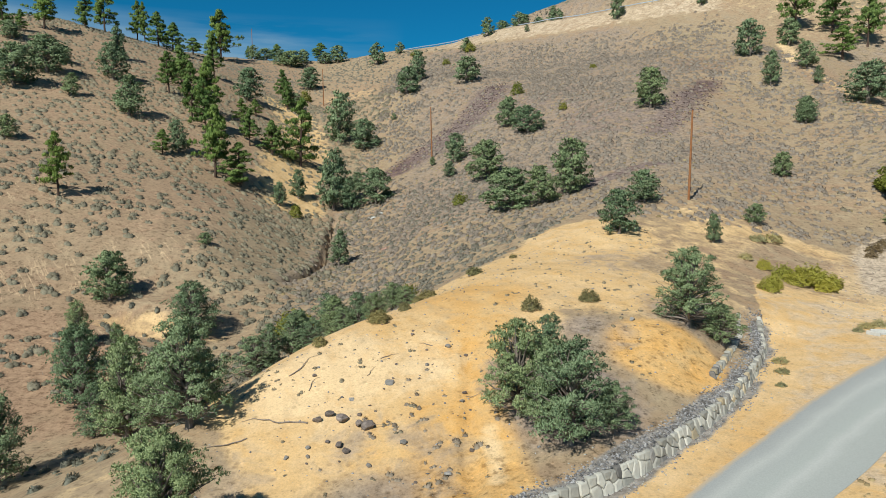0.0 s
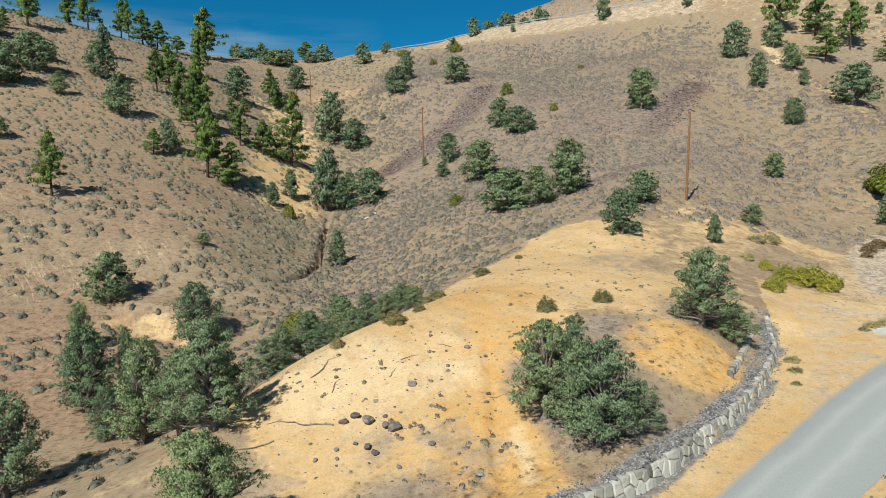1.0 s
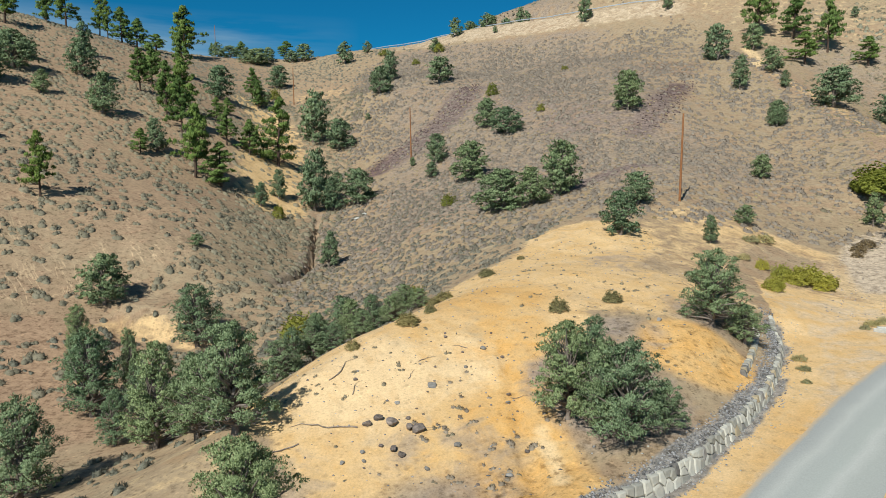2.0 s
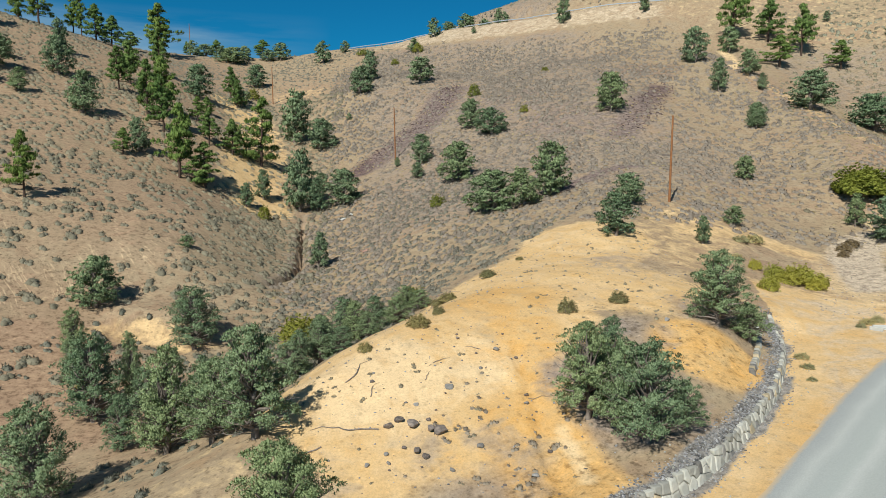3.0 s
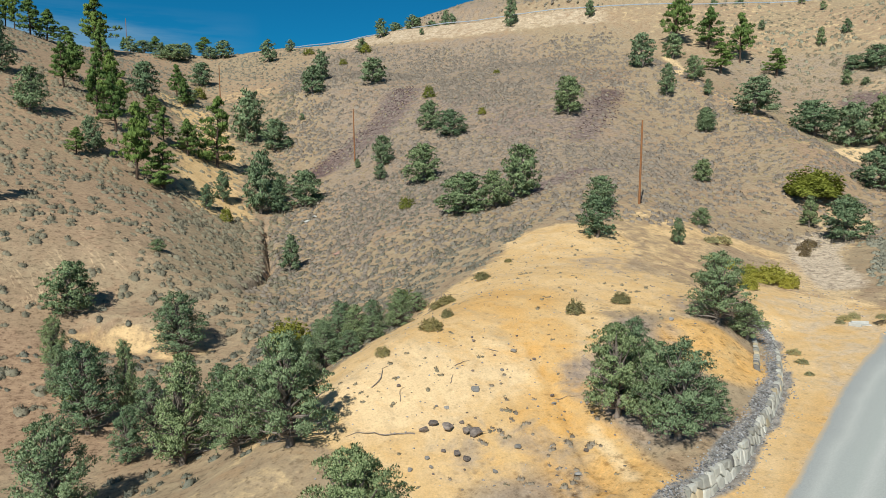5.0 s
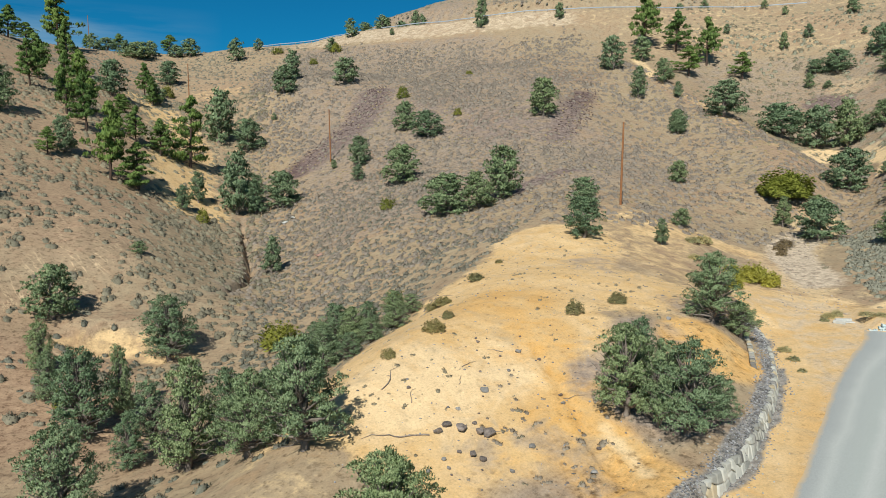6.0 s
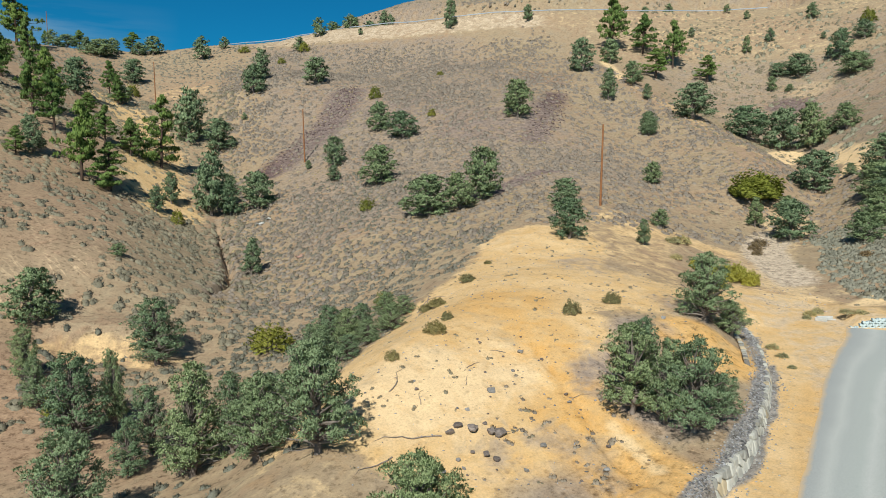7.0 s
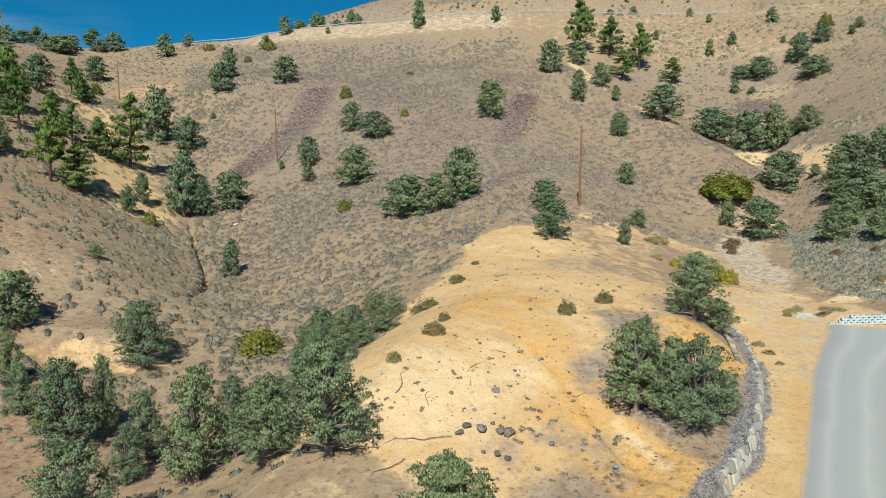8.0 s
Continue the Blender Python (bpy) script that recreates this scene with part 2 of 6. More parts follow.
RUSTY = foliage("rusty_brush", (0.17, 0.12, 0.06), (0.29, 0.21, 0.11), (0.40, 0.30, 0.165), 0.2)
STRAW = foliage("dry_grass", (0.24, 0.18, 0.09), (0.36, 0.28, 0.14), (0.46, 0.37, 0.20), 0.15)
OLIVE = foliage("olive_brush", (0.17, 0.155, 0.07), (0.29, 0.27, 0.125), (0.41, 0.375, 0.19), 0.25)
PALEGREEN = foliage("pale_green_weed", (0.32, 0.31, 0.16), (0.46, 0.44, 0.235), (0.58, 0.54, 0.31), 0.25)
BARK = simple("bark", [(0.3, (0.10, 0.082, 0.068)), (0.7, (0.29, 0.25, 0.215))], 6.0, bump=0.8)
PINE_BARK = simple("pine_bark", [(0.3, (0.045, 0.032, 0.025)), (0.7, (0.12, 0.080, 0.058))], 5.0, bump=0.8)
DEADWOOD = simple("weathered_wood", [(0.3, (0.15, 0.125, 0.105)), (0.7, (0.36, 0.31, 0.26))], 8.0, bump=0.6)
POLE_WOOD = simple("pole_wood", [(0.25, (0.20, 0.085, 0.035)), (0.75, (0.36, 0.17, 0.075))], 3.0, bump=0.4)
BASALT = simple("dark_boulder", [(0.3, (0.13, 0.11, 0.098)), (0.7, (0.32, 0.27, 0.235))], 4.0, bump=0.9, dist=0.08, vary=0.25)
FIELDSTONE = simple("grey_fieldstone", [(0.25, (0.17, 0.168, 0.16)), (0.75, (0.34, 0.33, 0.305))], 2.5, bump=0.7, dist=0.05, vary=0.35)
WALLSTONE = simple("pale_wall_stone", [(0.2, (0.33, 0.335, 0.30)), (0.55, (0.46, 0.455, 0.40)), (0.85, (0.55, 0.52, 0.43))], 1.8, bump=0.8, dist=0.05, vary=0.35)
RUSTSTONE = simple("tan_wall_stone", [(0.2, (0.42, 0.36, 0.25)), (0.8, (0.60, 0.50, 0.33))], 1.8, bump=0.8, dist=0.05, vary=0.25)
PEBBLES = simple("loose_gravel", [(0.3, (0.14, 0.142, 0.145)), (0.7, (0.33, 0.33, 0.33))], 6.0, vary=0.6, islands=True, bump=0.2)


def worn_road(name):
    """Grey road surface with paler wheel tracks and dusty edges; the attribute across runs from 0 to 1 over its width."""
    m, nt, b = material(name, 0.85)
    pos = nt.nodes.new("ShaderNodeTexCoord").outputs["Object"]
    att = nt.nodes.new("ShaderNodeAttribute")
    att.attribute_name = "across"
    wav = maths(nt, "ADD", att.outputs["Fac"], maths(nt, "MULTIPLY", maths(nt, "SUBTRACT", grain(nt, 0.25, 4, 0.6, pos), 0.5), 0.16))
    col = ramp(nt, wav, [(0.0, (0.320, 0.340, 0.331)), (0.14, (0.359, 0.379, 0.364)), (0.24, (0.436, 0.458, 0.430)), (0.34, (0.378, 0.404, 0.383)), (0.52, (0.388, 0.419, 0.392)), (0.62, (0.456, 0.478, 0.449)), (0.74, (0.388, 0.414, 0.387)), (1.0, (0.369, 0.394, 0.369))])
    col = mixed(nt, 1.0, col, ramp(nt, grain(nt, 14.0, 6, 0.7, pos), [(0.3, (0.88, 0.88, 0.88)), (0.7, (1.1, 1.1, 1.1))]), "MULTIPLY")
    dust = ranged(nt, maths(nt, "ADD", att.outputs["Fac"], maths(nt, "MULTIPLY", grain(nt, 1.2, 6, 0.7, pos), 0.10)), 0.04, 0.11, 0.85, 0.0)
    col = mixed(nt, dust, col, (0.60, 0.42, 0.22))
    nt.links.new(col, b.inputs["Base Color"])
    bumped(nt, b, grain(nt, 30.0, 6, 0.7, pos), 0.25, 0.01)
    return m


ASPHALT = worn_road("grey_road_surface")
BLOCKS = simple("pale_concrete_block", [(0.3, (0.42, 0.52, 0.53)), (0.7, (0.53, 0.62, 0.62))], 5.0, bump=0.4, vary=0.12)
CONCRETE = simple("weathered_concrete", [(0.3, (0.42, 0.43, 0.40)), (0.7, (0.58, 0.58, 0.54))], 3.0, bump=0.4)
GALVANISED = simple("galvanised_steel", [(0.3, (0.36, 0.42, 0.48)), (0.7, (0.52, 0.58, 0.64))], 3.0, rough=0.5, bump=0.1, metal=0.3)
HIGHWAY = simple("highway_asphalt", [(0.3, (0.07, 0.07, 0.072)), (0.7, (0.12, 0.12, 0.12))], 0.6, bump=0.2)
RED_SCRAP = simple("faded_red_scrap", [(0.3, (0.34, 0.17, 0.12)), (0.7, (0.50, 0.33, 0.26))], 3.0)


# ---- the lie of the land ----
ROAD_PLANE = (-1.93, 0.0874, 0.072)
def road_z(x, y):
    return ROAD_PLANE[0] + ROAD_PLANE[1] * x + ROAD_PLANE[2] * y
LAND = {}
LAND["gully"] = [(-40, 20, -5.5), (-27, 52, -2.6), (-17.5, 77, 1.7), (-16.4, 100, 3.0), (-18, 128, 9.0), (-27, 165, 21.0), (-42, 205, 35.0)]
LAND["spur_crest"] = [(-13, 34, 1.6), (-9.5, 41, 3.6), (-5.5, 47, 5.2), (0.5, 55, 6.0), (3, 61, 6.8), (10.6, 64, 7.9), (14, 71, 9.8), (21, 78, 11.3), (28, 83.3, 12.4)]
LAND["spur_front"] = [(-5.1, 35.9, 2.3), (-2, 38.5, 3.2), (0.2, 42.2, 4.4), (3, 44, 5.5), (9.9, 48.2, 6.4), (16, 52, 6.8)]
LAND["spur_shoulder"] = [(5, 35.5, 2.9), (9.5, 39.5, 4.2), (12.1, 43.4, 5.6), (16.5, 47.5, 5.9)]
LAND["spur_foot"] = [(-8.2, 31, 0.6), (-2.1, 33.8, 1.5), (0.2, 31.4, 1.1), (4.1, 31.9, 1.6)]
LAND["spur_back"] = [(-12.4, 42.2, 2.0), (-8.4, 48.6, 3.7), (-2.6, 57.0, 4.3), (-0.2, 63.2, 5.0)]
LAND["spur_behind"] = [(-18, 40, -0.9), (-14, 50, 0.3), (-10, 59, 1.3), (-4.5, 70, 3.0)]
LAND["near_left"] = [(-40, 5, -4), (-25, 22, -2.6), (-17, 33.6, 0.2), (-10, 27, 0.2), (-2, 22, -0.3)]
LAND["left_foot"] = [(-48, 45, -1.0), (-40, 62, 0.6), (-32, 73.6, 2.5), (-22.5, 80, 3.3)]
LAND["left_face"] = [(-44.5, 77, 6.4), (-28, 84.5, 6.6), (-20, 106.6, 5.0), (-26.9, 103.7, 9.0)]
LAND["left_mid"] = [(-70, 95, 19), (-49, 93, 13.4), (-46.5, 114, 17.3), (-38.3, 127, 17.6), (-36, 150, 24)]
LAND["left_upper"] = [(-95, 120, 31), (-71, 139, 32.5), (-62, 160, 35), (-54, 190, 38), (-60, 225, 46)]
LAND["left_crest"] = [(-165, 175, 64), (-119, 200, 60), (-106, 205, 59.4), (-95.6, 215, 57.2), (-89.8, 225, 56.8), (-88.5, 250, 58.6), (-85.5, 285, 62.6), (-79.5, 312, 66.7), (-65, 322, 67.2), (-46, 330, 68.3)]
LAND["slope_low"] = [(-6.3, 87, 4.9), (-1.7, 100, 8.9), (7, 107, 13.0), (13.5, 97.6, 12.4), (24, 96, 14.6), (32, 104, 17.6)]
LAND["slope_mid"] = [(-8.5, 130, 12.3), (-2, 146, 19.6), (8.4, 145, 23.0), (30, 126.5, 23.4), (40, 140, 30.5)]
LAND["slope_high"] = [(-35, 216, 37), (-14, 205, 39.5), (2.2, 211, 45), (26, 218, 47.6), (29, 175, 38.6), (55, 190, 47)]
LAND["right_slope"] = [(47, 88, 10.6), (58.6, 104.6, 16.6), (66, 131, 25.3), (68, 152, 34)]
LAND["right_edge"] = [(61, 92, 14.2), (73, 106, 19.6), (75.6, 116, 22.8), (78.4, 130, 27.1), (80, 150, 34.5), (80.5, 168, 42.2), (82, 188, 49.5)]
LAND["cut_foot"] = [(-42, 275, 56), (-14, 272, 60.5), (10, 262, 62.5), (36, 245, 63), (57, 226, 60.5), (81, 210, 58), (108, 200, 59)]
LAND["road_bench"] = [(-75, 345, 68.0), (-45, 335, 68.6), (-14, 307, 69.4), (12, 285, 70.8), (36, 261, 71.0), (57, 244, 71.3), (80, 230, 71.8), (108, 222, 72.5), (137, 218, 73.2), (160, 206, 74)]
LAND["right_draw"] = [(31, 52, 4.1), (38, 66, 5.8), (46, 74, 6.8), (60, 86, 9.3), (77, 98, 14.2), (91, 115, 19.5), (98, 140, 26.5), (104, 165, 37), (112, 185, 49)]
LAND["right_bank"] = [(36, 44, 4.2), (48.7, 62, 7.4), (64.4, 78, 11.1), (83, 96, 18.5), (100, 112, 26), (124, 135, 36)]
LAND["right_far"] = [(75, 60, 16), (105, 85, 28), (135, 120, 42), (140, 160, 47), (150, 190, 66)]
LAND["road"] = [(2, 18, 0.8), (10, 24, 1.2), (18, 32, 2.0), (24, 38, 2.9), (31, 45, 3.8), (22, 43.6, 3.1)]
LAND["verge"] = [(24, 22, 2.0), (34, 36, 4.0), (42, 30, 4.5), (60, 30, 9)]
LAND["beyond"] = [(-140, 330, 60), (-85, 400, 60), (-20, 350, 62), (8, 312, 68.5), (22, 292, 73.5), (32, 286, 79), (46, 284, 83.5), (62, 290, 90)]
LAND["top_hill"] = [(75, 262, 84), (110, 262, 94), (160, 250, 102), (95, 330, 104), (190, 330, 120)]
LAND["behind"] = [(-40, -50, -6), (0, -50, -2), (50, -50, 4), (0, 0, -1.0), (30, 0, 2)]

def along(line, step=7.0):
    """Points along a break line, closer together near the spur than far up the hills."""
    out = []
    for a, b in zip(line, line[1:]):
        a, b = np.array(a, float), np.array(b, float)
        n = max(1, round(float(np.linalg.norm((b - a)[:2])) / step / max(1, min(4, (a[1] + 30) / 90))))
        out += [a + (b - a) * k / n for k in range(n)]
    return out + [np.array(line[-1], float)]


def thin_plate(r2):
    return 0.5 * r2 * np.log(r2 + 1e-6)


KNOTS = np.array([p for line in LAND.values() for p in along(line)])
_n = len(KNOTS)
_k = thin_plate(((KNOTS[:, None, :2] - KNOTS[None, :, :2]) ** 2).sum(-1) / 1e4) + 6e-4 * np.eye(_n)
_p = np.c_[np.ones(_n), KNOTS[:, :2] / 100]
WEIGHTS = np.linalg.solve(np.block([[_k, _p], [_p.T, np.zeros((3, 3))]]), np.r_[KNOTS[:, 2], 0, 0, 0])


def smooth(x, a, b):
    t = np.clip((x - a) / (b - a), 0, 1)
    return t * t * (3 - 2 * t)


def lattice(i, j, seed):
    h = (i.astype(np.int64) * 374761393 + j.astype(np.int64) * 668265263 + seed * 974634777) & 0x7FFFFFFF
    h = ((h ^ (h >> 13)) * 1274126177) & 0x7FFFFFFF
    return ((h ^ (h >> 16)) & 0xFFFF) / 65535.0


def fbm(x, y, size, octaves=4, seed=1):
    """Rolling noise of a given size in metres, about -1 to 1."""
    out, amp, total = np.zeros_like(x), 1.0, 0.0
    for o in range(octaves):
        u, v = x / size * 2**o, y / size * 2**o
        i, j = np.floor(u), np.floor(v)
        f, g = u - i, v - j
        f, g = f * f * (3 - 2 * f), g * g * (3 - 2 * g)
        a, b = lattice(i, j, seed + o), lattice(i + 1, j, seed + o)
        c, d = lattice(i, j + 1, seed + o), lattice(i + 1, j + 1, seed + o)
        out += amp * ((a * (1 - f) + b * f) * (1 - g) + (c * (1 - f) + d * f) * g - 0.5) * 2
        total += amp
        amp *= 0.5
    return out / total


def off_line(x, y, line):
    """Distance from a line in plan, the signed side (plus: right of its way), and how far along it (0 to 1)."""
    best, side, run = np.full(x.shape, 1e9), np.zeros(x.shape), np.zeros(x.shape)
    pts = [np.array(p[:2], float) for p in line]
    length, done = sum(np.linalg.norm(b - a) for a, b in zip(pts, pts[1:])), 0.0
    for a, b in zip(pts, pts[1:]):
        v = b - a
        size = float(np.linalg.norm(v))
        t = np.clip(((x - a[0]) * v[0] + (y - a[1]) * v[1]) / size**2, 0, 1)
        dx, dy = x - a[0] - t * v[0], y - a[1] - t * v[1]
        d = np.hypot(dx, dy)
        near = d < best
        best = np.where(near, d, best)
        side = np.where(near, np.sign(v[1] * dx - v[0] * dy), side)
        run = np.where(near, (done + t * size) / length, run)
        done += size
    return best, side, run


WALL_FOOT = [(0.0, 25.0), (4.2, 28.2), (7.4, 30.2), (9.8, 32.2), (13.3, 35.6), (16.0, 38.6), (18.8, 42.6), (21.1, 46.6), (22.4, 50.4)]
UPPER_FOOT = [(15.2, 39.6), (17.3, 42.8), (19.6, 46.8), (20.9, 50.4)]
SCARP = [(-32.5, 69.6), (-28.5, 70.4), (-25, 69.6), (-21.5, 67.6)]
SCREE_LINES = [[(-8, 148), (1, 158), (6, 166), (13, 186)], [(36, 124), (44, 137), (56, 156)]]
GULLY_CUT = [(-19.5, 84), (-17.4, 92), (-16.8, 98), (-16.9, 104), (-17.6, 112), (-18.4, 122), (-18.6, 130)]
BENCH = LAND["road_bench"]
BLOCK_LINE = [(29.5, 45.5), (40.0, 40.7)]


def ground(x, y, fine=True):
    """The height of the ground."""
    shape = np.shape(x)
    x, y = np.atleast_1d(np.asarray(x, float)).ravel(), np.atleast_1d(np.asarray(y, float)).ravel()
    h = np.empty(len(x))
    cx, cy = np.clip(x, -230, 260), np.clip(y, -90, 430)
    for i in range(0, len(x), 20000):
        q = np.c_[cx[i : i + 20000], cy[i : i + 20000]]
        r2 = ((q[:, None] - KNOTS[None, :, :2]) ** 2).sum(-1) / 1e4
        h[i : i + 20000] = thin_plate(r2) @ WEIGHTS[:-3] + WEIGHTS[-3] + q @ WEIGHTS[-2:] / 100
    # far country falls away behind the hills
    far = np.maximum(smooth(y, 400, 700), smooth(np.abs(x), 190, 420) * 0.6)
    h = h * (1 - far) + 22.0 * far
    # the bench that carries the highway
    d, side, run = off_line(x, y, [(p[0] + 3.2, p[1] + 3.9) for p in BENCH])
    near = 1 - smooth(d, 5.0, 9.0)
    h = h * (1 - near) + (68.0 + 6.0 * run) * near
    # the level ground beside the rock wall, and the bank above it
    d, side, run = off_line(x, y, WALL_FOOT)
    level = np.where(side > 0, 1.0, 1 - smooth(d, 0.0, 0.35)) * (1 - smooth(d, 8.0, 15.0)) * (1 - smooth(y, 47, 53)) * smooth(y, 14, 24)
    rise = 0.90 - 0.42 * run
    bank = np.where(side < 0, 1 - smooth(d, 0.6, 4.2), 0.0) * smooth(run, 0.0, 0.08) * (1 - smooth(y, 49, 52))
    plane = road_z(x, y)
    h = h * (1 - bank) + (plane + rise + 0.22 * d) * bank
    h = h * (1 - level) + plane * level
    # the steep little bank of yellow clay at the foot of the left hill
    d, side, run = off_line(x, y, SCARP)
    h = h + 0.95 * np.where(side < 0, 1.0, -1.0) * smooth(d, 0.0, 1.0) * (1 - smooth(d, 1.2, 6.0)) * smooth(run, 0, 0.15) * (1 - smooth(run, 0.85, 1))
    # higher ground behind the block wall
    d, side, run = off_line(x, y, BLOCK_LINE)
    h = h + np.where((side < 0) & (run > 0.02), 0.55 * smooth(d, 0.1, 0.5) * (1 - smooth(d, 3.0, 9.0)), 0.0)
    # the wash cut down by storms
    d, side, run = off_line(x, y, GULLY_CUT)
    ends = smooth(run, 0.0, 0.15) * (1 - smooth(run, 0.8, 1.0))
    h = h - (1.6 + 0.9 * fbm(x, y, 9, 2, 5)) * ends * (1 - smooth(d + 0.35 * fbm(x, y, 3, 2, 8), 0.15, 0.85))
    if fine:
        wild = 1 - level
        h = h + wild * (0.35 * fbm(x, y, 11, 3, 3) + 0.10 * fbm(x, y, 2.2, 3, 9)) * (1 - 0.6 * bank)
        h = h + wild * smooth(y, 90, 220) * 0.9 * fbm(x, y, 26, 3, 21)
        # the runnel down the clay, and small wear on the spur
        d, side, run = off_line(x, y, [(1.7, 44), (1.3, 41), (1.5, 37.4), (1.1, 33), (1.5, 28)])
        h = h - 0.16 * (1 - smooth(d + 0.3 * fbm(x, y, 1.5, 2, 14), 0.05, 0.5)) * smooth(run, 0, 0.2) + 0.05 * np.where(side > 0, 1.0, 0.0) * smooth(d, 0.1, 0.5) * (1 - smooth(d, 0.8, 2.5)) * smooth(run, 0, 0.2)
        h = h + wild * (1 - smooth(y, 60, 80)) * 0.06 * fbm(x, y, 1.0, 2, 17)
        # rills on the bare face of the hill
        face = smooth(-x, 27, 36) * (1 - smooth(-x, 52, 66)) * smooth(y, 66, 74) * (1 - smooth(y, 96, 106))
        line = np.abs(fbm(x + 0.35 * y + 1.2 * fbm(x, y, 8, 2, 31), y * 0.14, 3.0, 2, 41))
        h = h - face * 0.16 * (1 - smooth(line, 0.0, 0.12))
    return h.reshape(shape)


def ground_at(x, y):
    return float(ground(np.array([x]), np.array([y]))[0])


def spot(x, y, cx, cy, r, soft=0.5):
    d = np.hypot(x - cx, y - cy)
    return 1 - smooth(d, r * (1 - soft), r * (1 + soft))


def build_ground():
    rows = np.concatenate([np.linspace(-90, 12, 14)[:-1], np.linspace(12, 25, 26)[:-1], np.linspace(25, 60, 135)[:-1], np.geomspace(60, 420, 215)[:-1], np.geomspace(420, 4200, 14)])
    cols = np.concatenate([np.linspace(-1.75, -0.35, 150)[:-1], np.linspace(-0.35, 0.45, 190)[:-1], np.linspace(0.45, 1.75, 115)])
    yy = np.repeat(rows, len(cols))
    xx = np.tile(cols, len(rows)) * (22 + 0.9 * np.maximum(yy, 0))
    zz = ground(xx, yy)
    me = bpy.data.meshes.new("ground")
    nr, nc = len(rows), len(cols)
    i = (np.arange(nr - 1)[:, None] * nc + np.arange(nc - 1)[None]).ravel()
    quads = np.stack([i, i + 1, i + nc + 1, i + nc], 1)
    fill_mesh(me, np.c_[xx, yy, zz], quads)
    me.polygons.foreach_set("use_smooth", np.ones(len(quads), bool))
    # what the earth is made of, place by place
    spur = [(-12, 33), (-8, 38), (-2, 38), (1, 45), (3, 56), (9, 61), (14, 69)]
    d, side, run = off_line(xx, yy, spur)
    ochre = 1 - smooth(d, 4.5, 8.5)
    dw, sw, rw = off_line(xx, yy, WALL_FOOT)
    ochre = np.maximum(ochre, np.where(sw > 0, 1 - smooth(dw, 9, 17), 0) * (1 - smooth(yy, 56, 66)) * smooth(yy, 15, 22))
    ochre = np.maximum(ochre, spot(xx, yy, 12, 52, 7))
    ochre = np.maximum(ochre, 0.9 * spot(xx, yy, -47, 80, 8) * 0.7)
    ochre = np.maximum(ochre, 0.62 * spot(xx, yy, -52, 90, 7))
    ochre = np.maximum(ochre, 0.22 * (1 - smooth(off_line(xx, yy, [(36, 56), (50, 66), (60, 74)])[0], 3, 13)))
    ochre = np.maximum(ochre, 0.46 * (1 - smooth(off_line(xx, yy, [(17, 55), (19, 62), (23, 70), (29, 77)])[0], 3.5, 9)))
    behind = off_line(xx, yy, LAND["spur_crest"])
    ochre = np.maximum(ochre, (1 - smooth(behind[0], 3.0, 5.0)) * (yy > 40) * (1 - smooth(yy, 58, 63)))
    ochre = ochre * (1 - np.where(behind[1] < 0, smooth(behind[0] + 1.5 * fbm(xx, yy, 4, 3, 97), 6.0, 9.0), 0) * (yy > 30))
    ochre = np.maximum(ochre, 0.62 * (1 - smooth(off_line(xx, yy, [(26, 74), (34, 76), (38, 72)])[0], 1, 4)))
    edge = off_line(xx, yy, [(-6.0, 24.0), (-6.8, 29.0), (-8.0, 33.0), (-9.8, 36.0), (-12.0, 39.5)])
    outside = np.where(edge[1] < 0, smooth(edge[0] + 1.2 * fbm(xx, yy, 3, 3, 141), 0.2, 1.8), 0) * (1 - smooth(yy, 37, 41))
    ochre = ochre * (1 - 0.70 * outside * (xx < 0))
    orange = np.maximum(1 - smooth(off_line(xx, yy, [(2.2, 44), (0.9, 41), (0.9, 36.2), (1.1, 31.8), (2.0, 26)])[0], 0.9, 4.2), spot(xx, yy, 12.8, 41.0, 3.5))
    orange = np.maximum(orange, 0.55 * (1 - smooth(off_line(xx, yy, [(8, 26), (13, 31.6), (18, 36.6)])[0], 0.5, 2.6)))
    orange = np.maximum(orange, 0.7 * spot(xx, yy, 2, 50, 5))
    cream = np.maximum(0.8 * spot(xx, yy, -6.5, 40, 4.6), 0.6 * spot(xx, yy, -2.0, 41.0, 3.8))
    cream = np.maximum(cream, 0.62 * (1 - smooth(off_line(xx, yy, [(2.3, 34.4), (2.4, 30.0)])[0], 0.0, 1.1)))
    scarp = off_line(xx, yy, SCARP)
    scarp = np.where(scarp[1] > 0, 1 - smooth(scarp[0], 1.3, 2.8), 1 - smooth(scarp[0], 0.3, 1.0))
    ochre = np.maximum(ochre, 0.52 * scarp)
    up = zz - (68.0 + 6.0 * off_line(xx, yy, BENCH)[2])
    cut = smooth(up, -8.5, -6.0) * (1 - smooth(up, 0.3, 1.5)) * smooth(xx, -60, 20)
    cut = np.maximum(cut, 0.75 * (1 - smooth(up, 3, 8)) * smooth(up, -1, 0) * smooth(xx, 52, 66) * (1 - smooth(xx, 120, 135)))
    cut = np.maximum(cut, smooth(up, -24, -19) * (1 - smooth(up, 0, 5)) * smooth(xx, 84, 100) * (1 - smooth(xx, 140, 165)))
    cream = np.maximum(cream, cut * 0.22 * (yy > 120))
    ochre = np.maximum(ochre, cut * (0.40 - 0.12 * smooth(xx, 66, 100)) * (yy > 120))
    draw = np.minimum(off_line(xx, yy, [(94, 114), (89, 102.5), (83.5, 97.5)])[0], off_line(xx, yy, [(83, 115.5), (91, 121.5)])[0])
    cream = np.maximum(cream, 1.3 * (1 - smooth(draw, 1.2, 3.6)))
